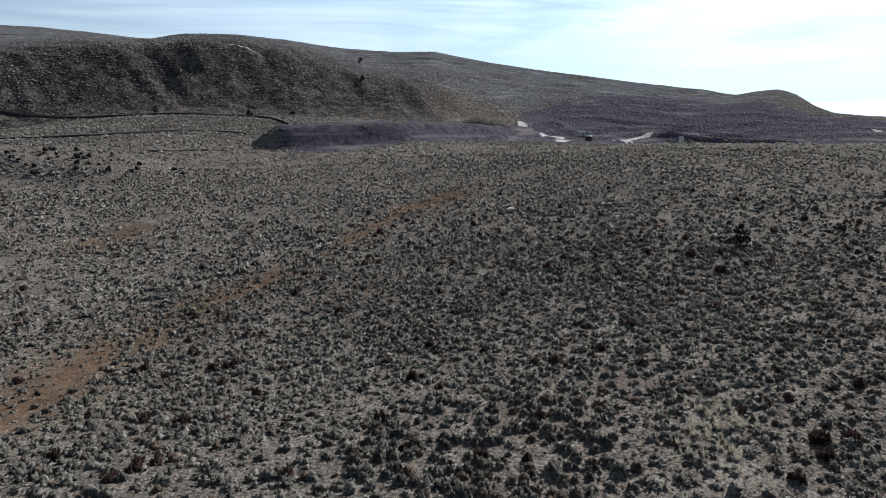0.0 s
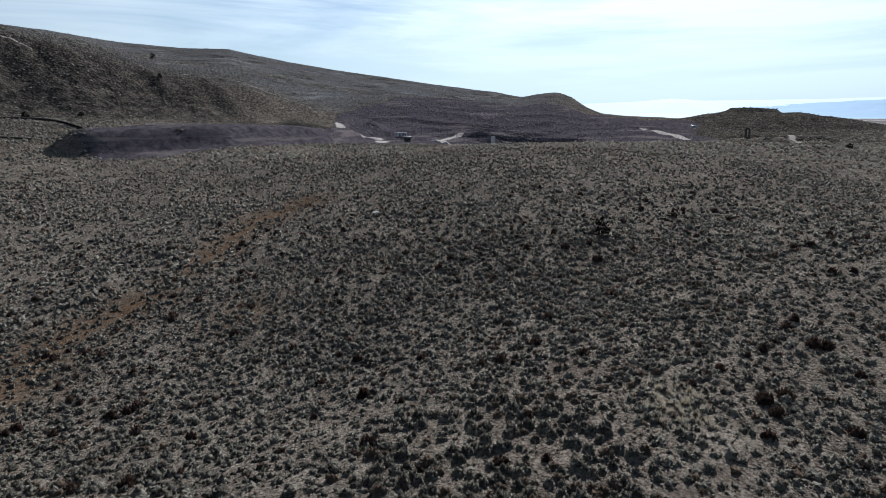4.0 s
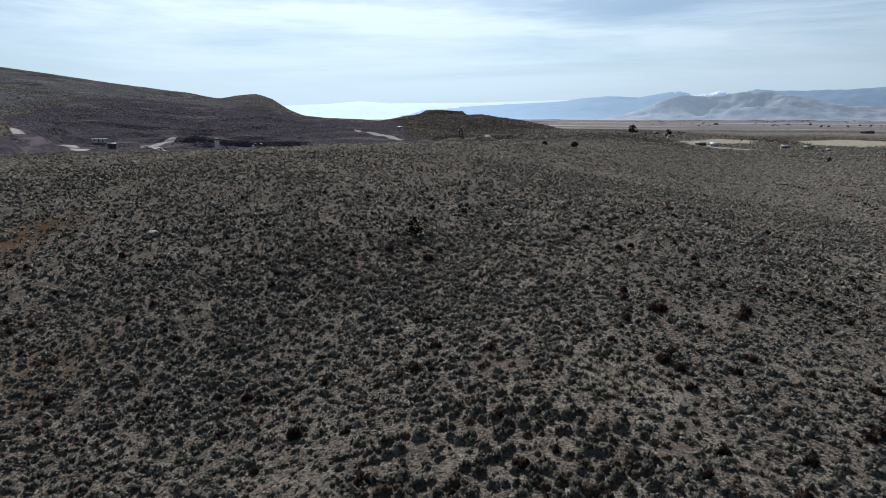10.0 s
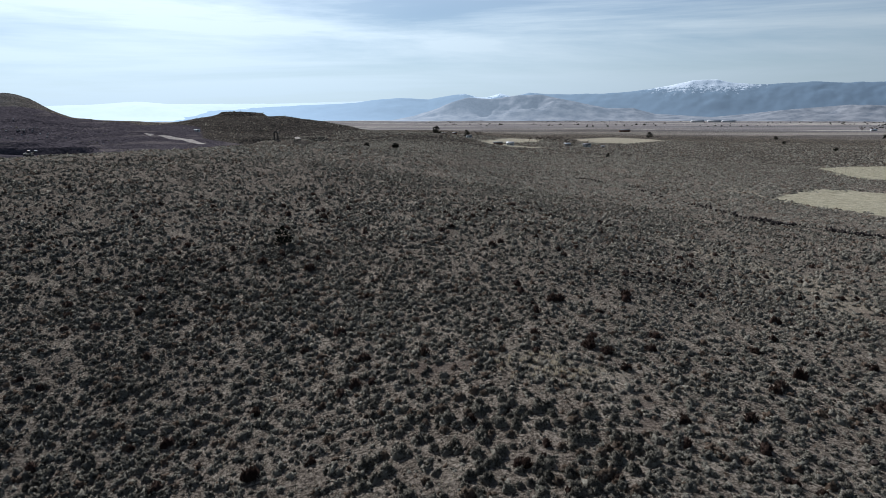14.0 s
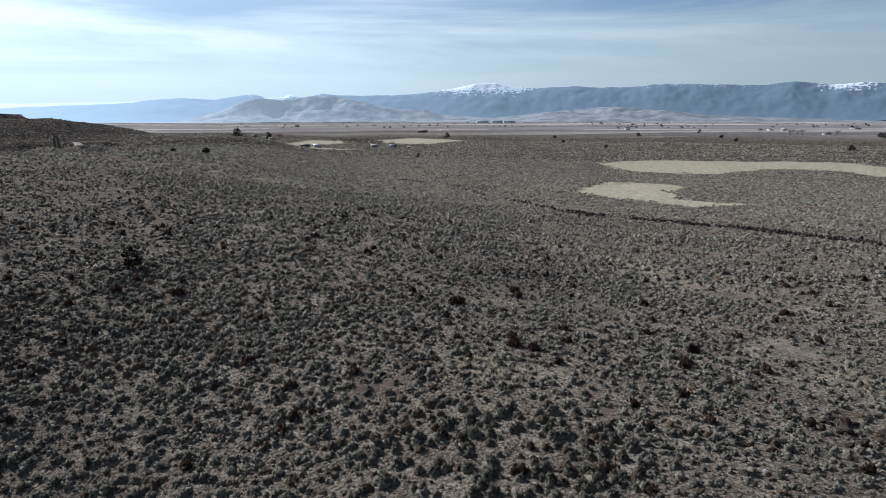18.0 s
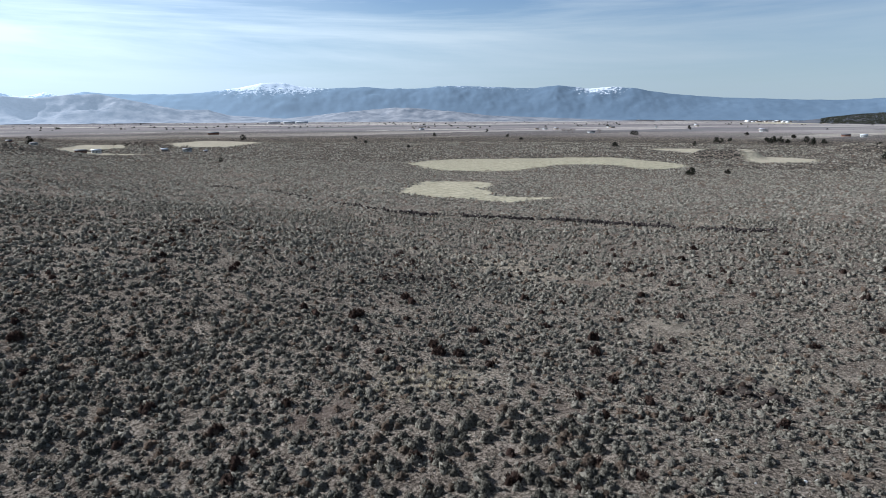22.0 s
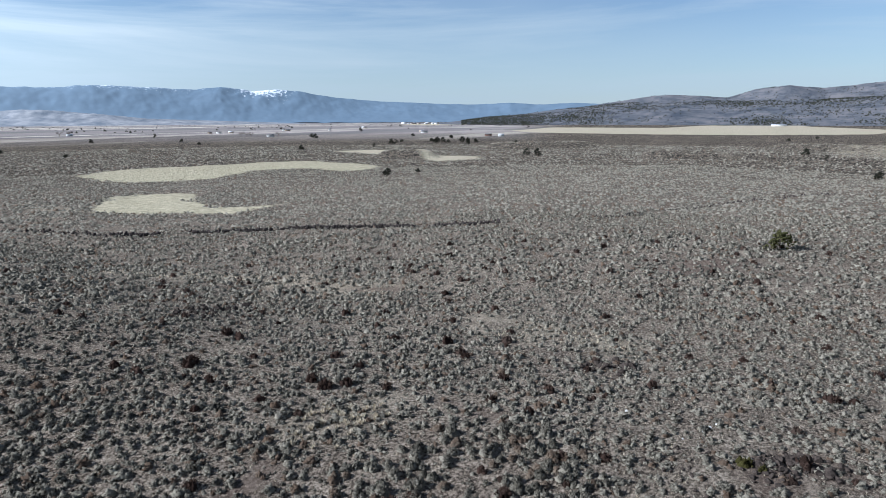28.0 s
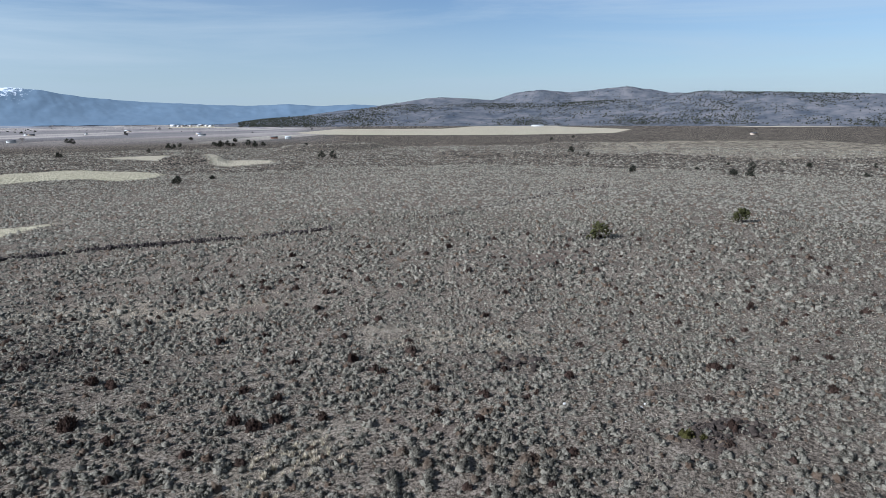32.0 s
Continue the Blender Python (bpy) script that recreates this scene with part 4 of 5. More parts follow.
def juniper_parts(seed, tall, wide, leaf, clumps=240):
    """A juniper: tapered trunk with limbs, and a crown of many small sprays with gaps."""
    g = random.Random(seed)
    lines = [((0, 0, -0.2), (0.05, 0.02, tall * 0.35), 0.16, 0.11), ((0.05, 0.02, tall * 0.35), (0, 0.05, tall * 0.8), 0.11, 0.03)]
    centres = []
    for k in range(11):
        a, h = k * 2.4 + g.uniform(-0.4, 0.4), g.uniform(0.06, 0.68) * tall
        r = wide * 0.42 * (1.15 - 0.75 * h / tall) * g.uniform(0.7, 1.1)
        end = (r * math.cos(a), r * math.sin(a), h + g.uniform(0.1, 0.3) * tall * 0.5)
        lines.append(((0.02, 0.02, h * 0.75), end, 0.06, 0.015))
        centres.append((Vector(end), wide * g.uniform(0.24, 0.33)))
    centres.append((Vector((0, 0.05, tall * 0.86)), wide * 0.16))
    v, f = [], []
    for k in range(clumps):
        c, r = centres[k % len(centres)]
        d = Vector((g.gauss(0, 1), g.gauss(0, 1), g.gauss(0.25, 0.9))).normalized()
        p = c + d * r * g.uniform(0.4, 1.0)
        s = g.uniform(0.1, 0.2) * wide * 0.45
        u = d.orthogonal().normalized()
        w = d.cross(u)
        b = len(v)
        v += [p + (u * math.cos(t) + w * math.sin(t)) * s for t in (0.2, 2.3, 4.4)] + [p + d * s * 1.5, p - d * s * 0.6]
        f += [(b, b + 1, b + 3), (b + 1, b + 2, b + 3), (b + 2, b, b + 3), (b + 1, b, b + 4), (b + 2, b + 1, b + 4), (b, b + 2, b + 4)]
    crown = mesh_of("crown", np.array([tuple(p) for p in v]), np.array(f), leaf)
    return mesh_of("trunk", *rods(lines), BARK), toned(crown, g.uniform(0.2, 0.75))


def make_tree(name, label, meshes, group):
    root = thing(name, label, "tree", group)
    part("trunk", meshes[0], root)
    part("crown", meshes[1], root)
    return root


JUNIPERS = [juniper_parts(600 + k, 3.6 + 0.5 * k, 3.4 + 0.3 * (k % 3), NEEDLES) for k in range(4)]
place(make_tree("juniper_tree", "dark green open-crowned juniper standing alone on the slope", juniper_parts(610, 3.7, 2.4, NEEDLES, 260), ""), -40.5, 62, 20)
place(make_tree("juniper_tree", "olive-green open-crowned juniper on the sage flat", juniper_parts(611, 4.0, 4.3, OLIVE, 190), ""), 114, -8, 50)
place(make_tree("juniper_tree", "dense dark olive juniper leaning on the flat", juniper_parts(612, 3.9, 3.8, OLIVE, 260), ""), 144, -45.8, 70)
FAR_JUNIPERS = ((418, -35, 1.3), (449, -82, 0.8), (489, -128, 1.1), (511, -155, 0.9), (506, -173, 1.1), (398, -96, 1.3), (411, -109, 1.2), (503, -218, 0.8), (426, -183, 0.8), (501, -113, 0.7), (591, 12, 1.4), (567, -4, 0.8),
                (307, 245, 1.5), (324, 231, 0.9), (541, 251, 1.5), (527, 233, 1.7), (724, 476, 2.2), (718, 482, 1.6), (746, 448, 1.8), (746, 439, 1.5), (745, 425, 1.6), (742, 361, 1.3),
                (653, 504, 1.6), (644, 490, 1.5), (697, 519, 1.4), (834, 596, 1.6), (695, 461, 1.4), (705, 454, 1.8), (712, 450, 1.5), (803, 502, 1.7), (707, 415, 1.5), (582, 477, 1.2), (496, 515, 1.6),
                (270, 590, 1.0), (442, 862, 1.3), (587, 937, 1.4), (533, 791, 1.3), (486, 687, 1.2), (712, 701, 1.7), (1044, 885, 1.9), (302, 841, 1.3), (265, 705, 1.1), (146, 854, 1.7), (51, 432, 0.7),
                (-81, 260, 0.8), (-69, 270, 0.9), (-99, 571, 1.9), (-84, 694, 1.8), (954, 52, 1.3), (1023, 21, 1.2), (736, 732, 1.5), (-350, -60, 0.9), (-345, -10, 1.0), (-352, 15, 0.8), (-420, 70, 0.8), (-505, 84, 1.0), (-640, -60, 1.1))
for k, (x, y, s) in enumerate(FAR_JUNIPERS):
    root = make_tree("juniper_tree", ("dark green juniper on the open sage flat", "rounded dark juniper among sagebrush")[k % 2], JUNIPERS[k % 4], "scattered junipers")
    place(root, x, y, k * 61, s, 0.1)


def bare_tree_mesh(seed):
    """A leafless deciduous tree: trunk, and a spray of limbs and twigs."""
    g = random.Random(seed)
    limbs, twigs = [((0, 0, -0.2), (0.1, 0, 2.4), 0.28, 0.2)], []
    for k in range(9):
        a, up = k * 2.4, g.uniform(0.5, 1.2)
        p = Vector((0.1, 0, g.uniform(1.6, 2.4)))
        q = p + Vector((math.cos(a), math.sin(a), up)) * g.uniform(1.6, 2.6)
        limbs.append((p, q, 0.12, 0.05))
        for j in range(7):
            d = Vector((math.cos(a) + g.gauss(0, 0.8), math.sin(a) + g.gauss(0, 0.8), g.uniform(0.2, 1.5))).normalized()
            twigs.append((p.lerp(q, g.uniform(0.4, 1)), p.lerp(q, 0.9) + d * g.uniform(1.0, 2.2), 0.05, 0.02))
    return mesh_of("trunk", *rods(limbs), BARK), mesh_of("crown", *rods(twigs), TWIGS)


BARE = [bare_tree_mesh(650 + k) for k in range(3)]
for k, (x, y, s) in enumerate(((0, 709, 1.3), (6, 705, 1.1), (12, 713, 1.4), (18, 702, 1.2), (24, 696, 1.3), (30, 690, 1.1), (-12, 716, 1.0), (36, 640, 1.2), (28, 618, 1.2), (-76, 735, 1.4), (-2, 690, 1.2), (15, 690, 1.0),
                               (46, 602, 1.2), (684, 844, 1.7), (692, 839, 1.5), (700, 838, 1.6), (742, 816, 1.5), (539, 1140, 1.8), (560, 1150, 1.7))):
    root = make_tree("leafless_tree", "grey-brown leafless tree beside the farm buildings", BARE[k % 3], "farm trees")
    place(root, x, y, k * 53, s, 0.1)

# ---------------------------------------------------------------- far woods on the eastern slope
for name, n, lo, hi, s0, s1, label in (("hills_east_low", 13000, 0.02, 1.0, 4.5, 10.0, "dark junipers dotted over the long eastern slope"), ("hills_east_high", 1500, 0.3, 1.0, 5.0, 9.0, "dark woodland on the high eastern hills")):
    surface, a0, a1 = SLOPES[name]
    A, S = rng.uniform(a0 + 2, a1, n * 2), rng.uniform(lo, hi, n * 2)
    X, Y, Z = surface(A, S)
    k = rough(X, Y, 260, 91, 3) + rng.normal(0, 0.5, len(X)) + 0.4 * (S - 0.4) > 0.0
    X, Y, Z = X[k][:n], Y[k][:n], Z[k][:n]
    ob = scatter("juniper_woodland", [shrub(1, 0, 700 + j, True, 0.9) for j in range(5)], X, Y, rng.uniform(s0, s1, len(X)), rng.uniform(0.5, 0.85, len(X)), rng.uniform(0, 1, len(X)), NEEDLES, z=Z - 0.5)
    tagged(ob, label, "woodland", kind="stuff")
a, r = rng.uniform(-12, 66, 900), rng.uniform(1500, 3600, 900)
x, y = r * np.sin(np.radians(a)), r * np.cos(np.radians(a))
k = (rough(x, y, 240, 95, 3) > 0.25) & (stubble(x, y) < 0)
ob = scatter("shelter_belts", [shrub(2, 3, 720 + j, True, 0.9) for j in range(3)], x[k], y[k], rng.uniform(5, 11, int(k.sum())), rng.uniform(0.35, 0.7, int(k.sum())), rng.uniform(0, 1, int(k.sum())), NEEDLES, sink=0.2)
tagged(ob, "distant farm trees and shelter belts across the valley", "trees", kind="stuff")

# ---------------------------------------------------------------- buildings
WHITE_WALL = plain("white_siding", (0.4, 0.4, 0.39), (0.6, 0.6, 0.58), 1.5, 0.7)
TAN_WALL = plain("tan_siding", (0.3, 0.24, 0.19), (0.42, 0.35, 0.28), 1.5, 0.8)
RED_WALL = plain("brown_red_siding", (0.14, 0.07, 0.05), (0.22, 0.12, 0.09), 1.5, 0.8)
DARK_ROOF = plain("dark_roof", (0.05, 0.05, 0.055), (0.1, 0.1, 0.1), 2, 0.7)
METAL_ROOF = plain("pale_metal_roof", (0.3, 0.31, 0.33), (0.5, 0.51, 0.53), 1, 0.45)
DARK = plain("dark_opening", (0.012, 0.012, 0.014), (0.03, 0.03, 0.032), 1, 0.4)
STEEL = plain("dark_steel", (0.03, 0.03, 0.033), (0.08, 0.075, 0.07), 3, 0.6)
CONCRETE = plain("dark_concrete", (0.06, 0.055, 0.05), (0.14, 0.125, 0.11), 1, 0.9)
YELLOW = plain("dusty_machine_paint", (0.22, 0.19, 0.13), (0.36, 0.33, 0.27), 2, 0.6)


def box_mesh(name, lo, hi, mat, bevel=0.0):
    bm = bmesh.new()
    bmesh.ops.create_cube(bm, size=1.0)
    for v in bm.verts:
        v.co = Vector([lo[i] + (v.co[i] + 0.5) * (hi[i] - lo[i]) for i in range(3)])
    if bevel:
        bmesh.ops.bevel(bm, geom=list(bm.edges), offset=bevel, segments=1, affect="EDGES")
    me = bpy.data.meshes.new(name)
    bm.to_mesh(me)
    bm.free()
    me.materials.append(mat)
    return me


def gable(w, d, h, rise, over, mat):
    """A pitched roof with thickness and overhang; the ridge runs along x."""
    x, y = w / 2 + over, d / 2 + over
    t, low = 0.15, h - over * rise / (d / 2)
    v = [(s * x, q * y, low) for s in (-1, 1) for q in (-1, 1)] + [(s * x, q * y, low + t) for s in (-1, 1) for q in (-1, 1)]
    v += [(-x, 0, h + rise), (x, 0, h + rise), (-x, 0, h + rise + t), (x, 0, h + rise + t)]
    f = [(4, 6, 11), (4, 11, 10), (7, 5, 10), (7, 10, 11), (0, 8, 9), (0, 9, 2), (1, 3, 9), (1, 9, 8), (0, 2, 6), (0, 6, 4), (1, 5, 7), (1, 7, 3),
         (0, 4, 10), (0, 10, 8), (1, 8, 10), (1, 10, 5), (2, 9, 11), (2, 11, 6), (3, 7, 11), (3, 11, 9)]
    return mesh_of("roof", np.array(v), np.array(f), mat)


def walls(w, d, h, rise, mat):
    """Four walls with gable ends."""
    x, y = w / 2, d / 2
    v = [(-x, -y, -0.6), (x, -y, -0.6), (x, y, -0.6), (-x, y, -0.6), (-x, -y, h), (x, -y, h), (x, y, h), (-x, y, h), (-x, 0, h + rise), (x, 0, h + rise)]
    f = [(0, 1, 5), (0, 5, 4), (2, 3, 7), (2, 7, 6), (1, 2, 6), (1, 6, 5), (5, 6, 9), (3, 0, 4), (3, 4, 7), (7, 4, 8)]
    return mesh_of("wall", np.array(v), np.array(f), mat)


def house(name, label, x, y, w, d, h, rise, turn, wall, roof, group="", windows=3):
    root = thing(name, label, "building", group)
    part("wall", walls(w, d, h, rise, wall), root)
    part("roof", gable(w, d, h, rise, 0.4, roof), root)
    part("door", box_mesh("door", (-0.5, -d / 2 - 0.06, 0), (0.5, -d / 2 + 0.05, 2.05), DARK), root, "dark closed door")
    for k in range(windows):
        wx = -w / 2 + w * (k + 0.5) / windows
        if abs(wx) < 1.0:
            wx += 1.5
        win = part("window", box_mesh("window", (wx - 0.6, -d / 2 - 0.07, 1.0), (wx + 0.6, -d / 2 + 0.05, 2.1), DARK), root)
        part("frame", box_mesh("frame", (wx - 0.7, -d / 2 - 0.05, 0.92), (wx + 0.7, -d / 2 + 0.04, 0.998), WHITE_WALL), win)
    return place(root, x, y, turn, 1.0 if math.hypot(x, y) < 500 or math.hypot(x, y) > 2000 else 0.66, 0.0)


house("barn", "long white metal-roofed barn beside the tan field", -27, 569, 11, 8, 3.2, 1.6, 5, WHITE_WALL, METAL_ROOF)
house("barn", "low dark weathered barn beside a pale field", -38, 561, 13, 7, 2.6, 1.3, 5, RED_WALL, DARK_ROOF)
house("farmhouse", "white farmhouse under tall trees", 46, 588, 11, 8, 3.0, 1.8, -10, WHITE_WALL, DARK_ROOF)
house("farmhouse", "small pale farmhouse among leafless trees", 28, 608, 9, 7, 2.8, 1.6, 15, TAN_WALL, METAL_ROOF)
house("shed", "small grey shed near the farm trees", 60, 576, 5, 4, 2.4, 0.8, 0, TAN_WALL, METAL_ROOF, "", 1)
house("farmhouse", "white house beside dark trees on the plain", -80, 682, 9, 7, 3, 1.6, 20, WHITE_WALL, DARK_ROOF)
house("shed", "brown wooden farm shed on the open plain", -118, 739, 9, 6, 2.8, 1.2, 10, RED_WALL, DARK_ROOF, "brown sheds", 1)
house("shed", "brown wooden farm shed on the open plain", -107, 756, 8, 6, 2.8, 1.2, -8, RED_WALL, DARK_ROOF, "brown sheds", 1)
house("barn", "long reddish barn far out on the plain", 139, 1066, 26, 10, 4.0, 2.0, 0, RED_WALL, DARK_ROOF)
house("barn", "white barn at the edge of the stubble field", 936, 484, 14, 10, 4.5, 2.2, -60, WHITE_WALL, METAL_ROOF)
house("barn", "dark brown barn among sage and stubble", 943, 513, 18, 9, 4.0, 2.0, -60, RED_WALL, DARK_ROOF)
for k, (x, y) in enumerate(((569, 1166), (800, 1077), (815, 1068), (830, 1050), (723, 816), (1054, 1121), (1128, 1054), (1404, 1171), (1044, 717), (1124, 778), (1063, 1141), (1156, 1080), (1519, 1272), (1218, -296))):
    house("farmhouse", ("white farmhouse far across the valley", "pale tan farmhouse far across the valley")[k % 2], x, y, 14 + 3 * (k % 3), 9, 3.4, 2.0, k * 37, (WHITE_WALL, TAN_WALL)[k % 2], (METAL_ROOF, DARK_ROOF)[k % 3 > 0], "valley farmhouses", 2)
house("warehouse", "very long white barn below the eastern slope", 2420, 190, 46, 13, 4, 2, -85, WHITE_WALL, METAL_ROOF, "", 4)
for k, (a, r) in enumerate(((13.0, 2900), (14.3, 2900), (15.4, 2920))):
    house("warehouse", "long white farm building far out on the plain", r * math.sin(radians(a)), r * math.cos(radians(a)), 52, 16, 6, 2.5, 0, WHITE_WALL, METAL_ROOF, "far white buildings", 3)
# the town: pale roofs in the far distance
for k in range(46):
    a, r = 52 + 17 * rng.beta(2, 2), 3300 + 500 * rng.uniform(0, 1)
    x, y = r * math.sin(radians(a)), r * math.cos(radians(a))
    w = rng.uniform(12, 34)
    house("town_building", "pale building in the distant valley town", x, y, w, 12, rng.uniform(4, 7), 2.5, rng.uniform(0, 90), (WHITE_WALL, TAN_WALL, WHITE_WALL)[k % 3], (METAL_ROOF, DARK_ROOF)[k % 2], "town buildings", 1)


# ---------------------------------------------------------------- canal banks on the western slope
BANK = plain("dark_canal_bank", (0.02, 0.018, 0.018), (0.055, 0.047, 0.044), 0.4, 0.95)
GRAVEL = plain("canal_road_gravel", (0.1, 0.09, 0.082), (0.2, 0.18, 0.16), 0.5, 0.95)


def canal(way, high, wide, label):
    """A cut bank along a contour canal with a gravel road on its top."""
    pts = []
    for (ax, ay), (bx, by) in zip(way, way[1:]):
        n = max(2, int(math.hypot(bx - ax, by - ay) / 4))
        pts += [(ax + (bx - ax) * s / n, ay + (by - ay) * s / n) for s in range(n)]
    x, y = np.array(pts).T
    for k in range(3):
        x[1:-1], y[1:-1] = (x[:-2] + x[1:-1] + x[2:]) / 3, (y[:-2] + y[1:-1] + y[2:]) / 3
    r = np.hypot(x, y)
    ux, uy = x / r, y / r
    z = height(x, y)
    for k in range(3):
        z[1:-1] = (z[:-2] + z[1:-1] + z[2:]) / 3
    h = high * (0.85 + 0.3 * rough(x, y, 12, 81, 2))

    def strip(name, cuts, mat):
        v = np.stack([np.stack([x + ux * d, y + uy * d, z + dz], -1) for d, dz in cuts], 1).reshape(-1, 3)
        n, w = len(x), len(cuts)
        i, j = np.meshgrid(np.arange(n - 1), np.arange(w - 1), indexing="ij")
        q = np.stack([i * w + j, (i + 1) * w + j, (i + 1) * w + j + 1, i * w + j + 1], -1).reshape(-1, 4)
        return mesh_of(name, v, q, mat)
    root = thing("canal_bank", label, "canal bank", "contour canals")
    part("bank", strip("bank", ((-1.6, -1.2), (-0.7, 0.45 * h), (0.0, h), (wide, h), (wide + 1.5, -1.0)), BANK), root)
    part("track", strip("track", ((0.1, h + 0.05), (wide - 0.1, h + 0.06)), GRAVEL), root, "grey gravel track along the canal")


canal(DITCHES[0], 1.25, 3.0, "dark cut bank of a contour canal below the escarpment")
canal(DITCHES[1], 0.8, 2.0, "dark bank of a lower canal across the slope")
canal(DITCHES[2], 0.5, 1.5, "short dark ditch bank on the sage slope")

# ---------------------------------------------------------------- the quarry
def silo(x, y):
    root = thing("plant_silo", "tall white quarry silo with a dark inclined conveyor", "silo")
    w, h = 1.45, 7.6
    part("bin", box_mesh("bin", (-w, -w, 2.2), (w, w, h), WHITE_WALL, 0.08), root)
    for sx in (-1, 1):
        for sy in (-1, 1):
            part("leg", box_mesh("leg", (sx * w - 0.15, sy * w - 0.15, -0.8), (sx * w + 0.15, sy * w + 0.15, 2.2), STEEL), root)
    part("hopper", mesh_of("hopper", np.array([(-w, -w, 2.2), (w, -w, 2.2), (w, w, 2.2), (-w, w, 2.2), (0, 0, 0.9)]), np.array([(1, 0, 4), (2, 1, 4), (3, 2, 4), (0, 3, 4)]), STEEL), root)
    part("cap", box_mesh("cap", (-1.1, -1.1, h), (1.0, 1.0, h + 1.2), STEEL, 0.1), root, "dark steel housing on the silo top")
    belt = part("conveyor", mesh_of("conveyor", *rods([((0.6, 0.5, h + 0.5), (8.5, 3.5, 1.0), 0.45, 0.45)]), STEEL), root, "dark inclined conveyor")
    for s in (0.45, 0.75):
        part("strut", mesh_of("strut", *rods([((0.6 + 7.9 * s, 0.5 + 3 * s, h + 0.5 - (h - 0.5) * s), (0.6 + 7.9 * s, 0.5 + 3 * s, -0.6), 0.1, 0.1)]), STEEL), belt)
    return place(root, x, y, 52, 0.82, 0.0)


silo(-257, 218)


def office(x, y, turn):
    root = thing("site_office", "long white site office with dark doors", "building")
    w, d, h = 10.5, 3.2, 2.6
    part("body", box_mesh("body", (-w / 2, -d / 2, 0.0), (w / 2, d / 2, h), WHITE_WALL, 0.05), root)
    part("roof", box_mesh("roof", (-w / 2 - 0.2, -d / 2 - 0.2, h), (w / 2 + 0.2, d / 2 + 0.2, h + 0.18), METAL_ROOF), root)
    for k in range(3):
        part("skid", box_mesh("skid", (-w / 2 + 0.6 + k * 4.4, -d / 2, -0.8), (-w / 2 + 1.0 + k * 4.4, d / 2, 0.0), STEEL), root)
    for lx in (-1.2, 1.6):
        part("door", box_mesh("door", (lx, -d / 2 - 0.06, 0.1), (lx + 1.0, -d / 2 + 0.05, 2.2), DARK), root, "dark open door")
    for lx in (-4.2, 3.6):
        part("window", box_mesh("window", (lx, -d / 2 - 0.05, 1.1), (lx + 1.1, -d / 2 + 0.05, 2.0), DARK), root)
    return place(root, x, y, turn, 0.75, -0.55)


office(-337, 203, 58)


def crusher(x, y):
    root = thing("crusher_tower", "squat dark concrete crusher tower beside the road", "tower")
    part("left_pier", box_mesh("left_pier", (-1.3, -1.2, -2.0), (-0.35, 1.2, 4.6), CONCRETE, 0.08), root)
    part("right_pier", box_mesh("right_pier", (0.35, -1.2, -2.0), (1.3, 1.2, 4.6), CONCRETE, 0.08), root)
    part("deck", box_mesh("deck", (-1.5, -1.4, 4.6), (1.5, 1.4, 5.0), STEEL), root)
    part("screen", box_mesh("screen", (-0.9, -0.9, 5.0), (0.7, 0.9, 5.7), CONCRETE, 0.1), root, "pale dusty screen box")
    return place(root, x, y, 25, 1.0, 0.0)


crusher(-140, 288)


def wheel(parent, x, y, r):
    bm = bmesh.new()
    bmesh.ops.create_cone(bm, cap_ends=True, segments=12, radius1=r, radius2=r, depth=0.45, matrix=Matrix.Translation((x, y, r)) @ Matrix.Rotation(radians(90), 4, "X"))
    me = bpy.data.meshes.new("wheel")
    bm.to_mesh(me)
    bm.free()
    me.materials.append(STEEL)
    return part("wheel", me, parent)


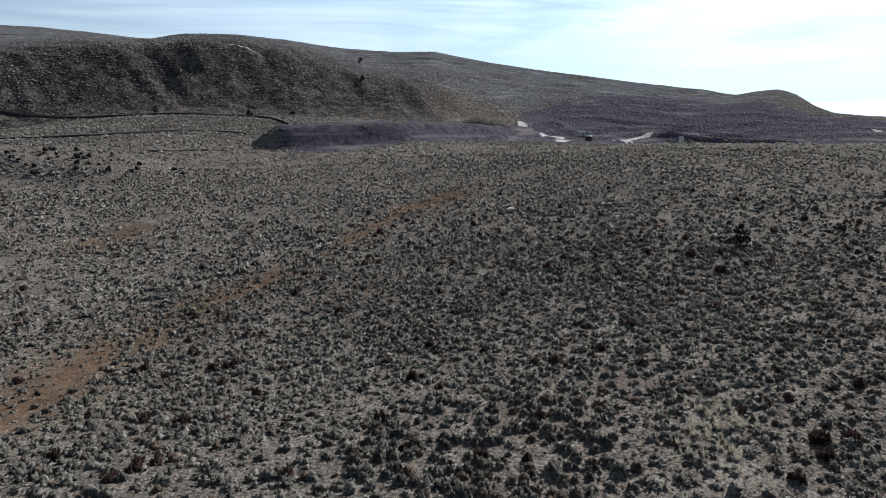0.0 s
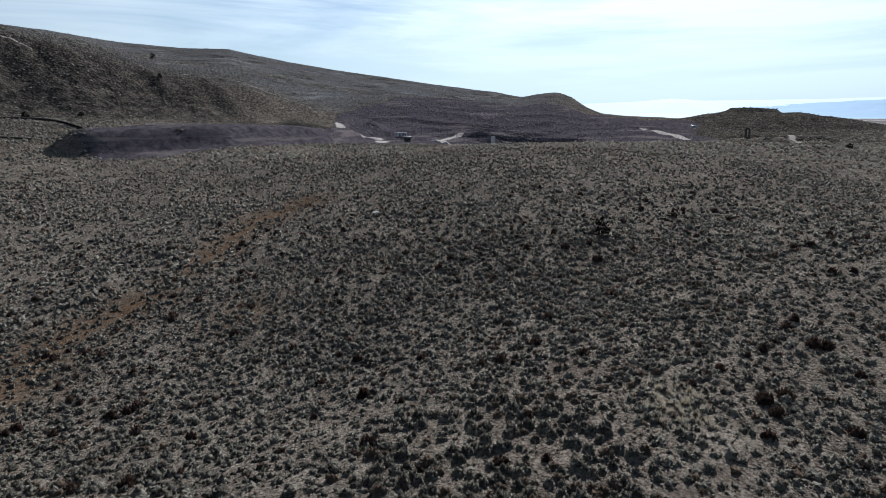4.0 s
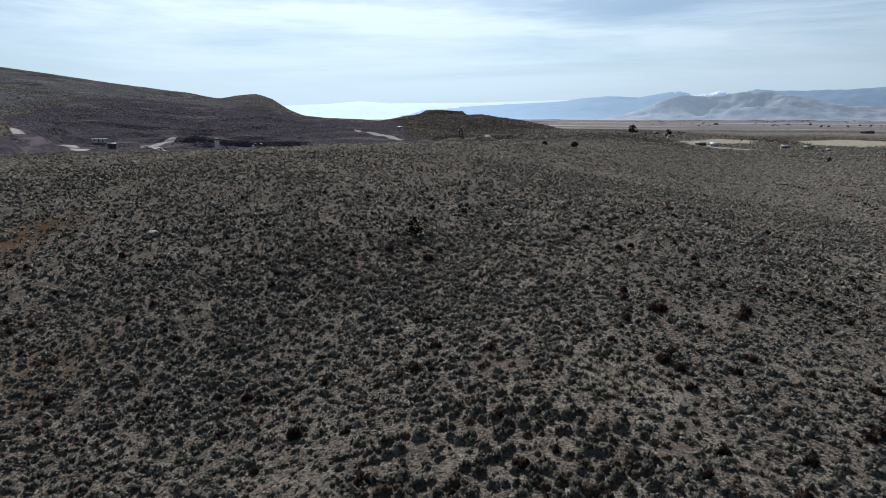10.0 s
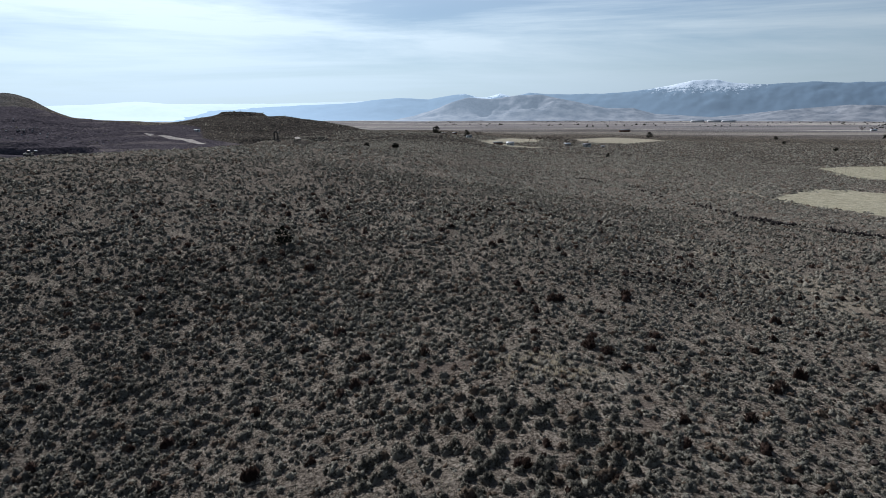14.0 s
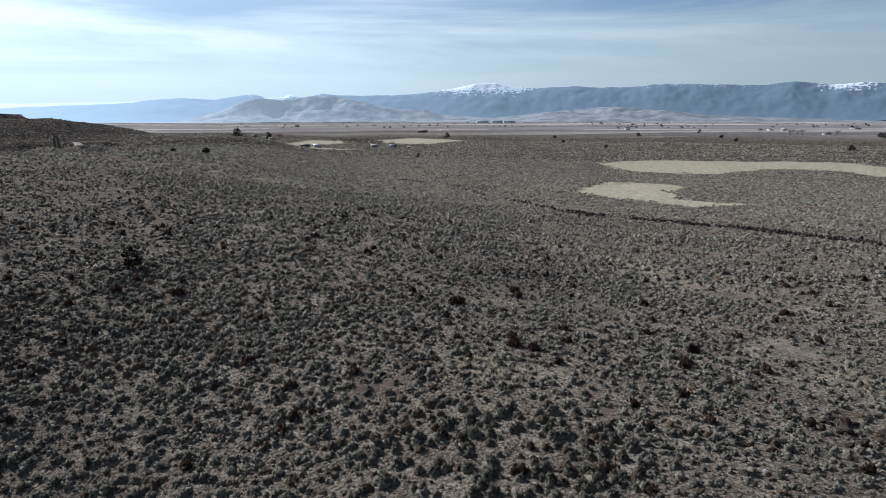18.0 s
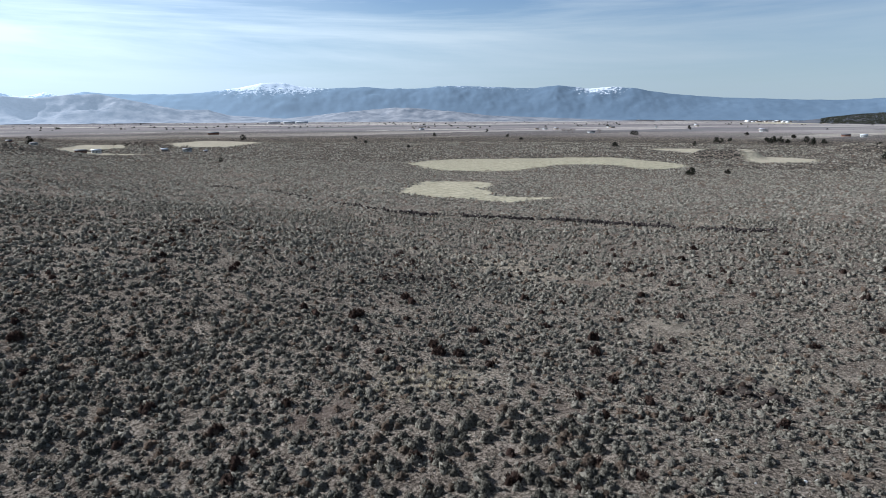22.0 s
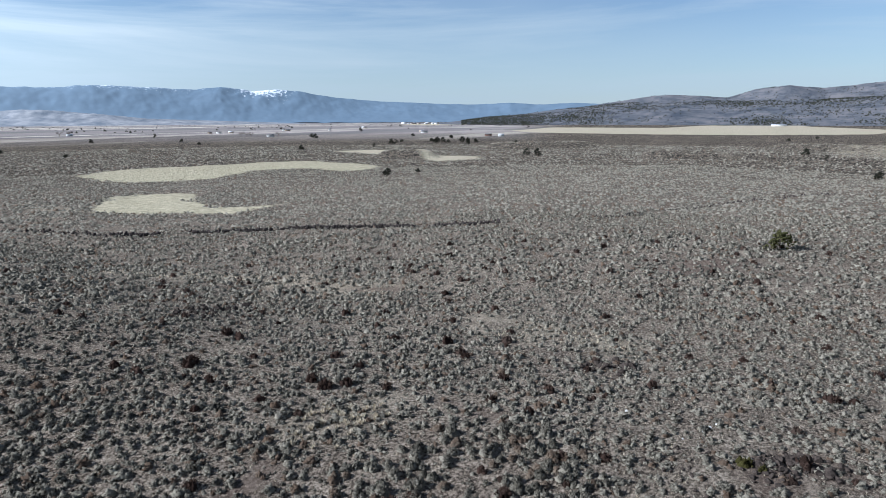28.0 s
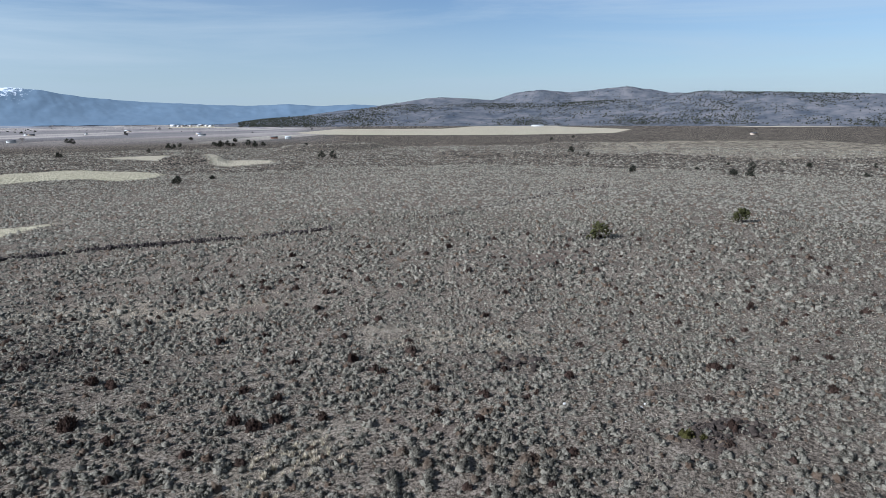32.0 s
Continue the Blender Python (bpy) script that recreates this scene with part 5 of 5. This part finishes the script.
def truck(x, y, turn, label):
    root = thing("pickup_truck", label, "truck", "quarry trucks")
    part("body", box_mesh("body", (-2.6, -0.95, 0.5), (2.6, 0.95, 1.15), WHITE_WALL, 0.12), root)
    cab = part("cab", box_mesh("cab", (-0.5, -0.85, 1.15), (1.4, 0.85, 1.85), WHITE_WALL, 0.18), root)
    part("windscreen", box_mesh("windscreen", (1.3, -0.75, 1.2), (1.43, 0.75, 1.75), DARK), cab)
    for wx in (-1.7, 1.7):
        for wy in (-0.85, 0.85):
            wheel(root, wx, wy, 0.42)
    return place(root, x, y, turn, 0.95, 0.0)


truck(-295, 210, 20, "white pickup truck parked on the quarry road")
truck(-300, 205, 60, "white truck beside the quarry road")
truck(-226, 462, 30, "white truck parked below the flat-topped butte")


def loader(x, y, turn):
    root = thing("wheel_loader", "dusty pale wheel loader with raised bucket", "loader")
    part("body", box_mesh("body", (-2.6, -1.0, 0.9), (1.0, 1.0, 2.2), YELLOW, 0.15), root)
    part("cab", box_mesh("cab", (-0.8, -0.8, 2.2), (0.6, 0.8, 3.5), DARK, 0.1), root)
    part("arm", mesh_of("arm", *rods([((0.6, -0.6, 1.6), (3.2, -0.6, 3.0), 0.2, 0.18), ((0.6, 0.6, 1.6), (3.2, 0.6, 3.0), 0.2, 0.18)]), YELLOW), root)
    part("bucket", box_mesh("bucket", (3.0, -1.3, 2.4), (4.2, 1.3, 3.5), STEEL, 0.2), root)
    for wx in (-1.7, 1.1):
        for wy in (-0.95, 0.95):
            wheel(root, wx, wy, 0.8)
    return place(root, x, y, turn, 1.0, 0.0)


loader(-262, 253, 10)
house("shed", "small dark shed on the quarry floor", -306, 189, 4.0, 3.0, 2.6, 0.5, 40, CONCRETE, STEEL, "", 1)
house("shed", "pale low shed at the foot of the butte", -309, 500, 7, 4, 2.4, 0.6, 30, WHITE_WALL, METAL_ROOF, "", 1)
# rubble on the stripped red slope
PALE_ROCK = plain("pale_rubble", (0.25, 0.24, 0.23), (0.5, 0.49, 0.47), 1)
RUBBLE = [boulder_mesh(800 + k, PALE_ROCK, 0.7) for k in range(4)]
heap = thing("rubble_heap", "pale broken rock scattered on the stripped slope", "rubble")
for k in range(70):
    x, y = -350 + rng.normal(0, 22), 335 + rng.normal(0, 18)
    rock("stone", RUBBLE[k % 4], x, y, rng.uniform(0.6, 2.2), "", parent=heap)
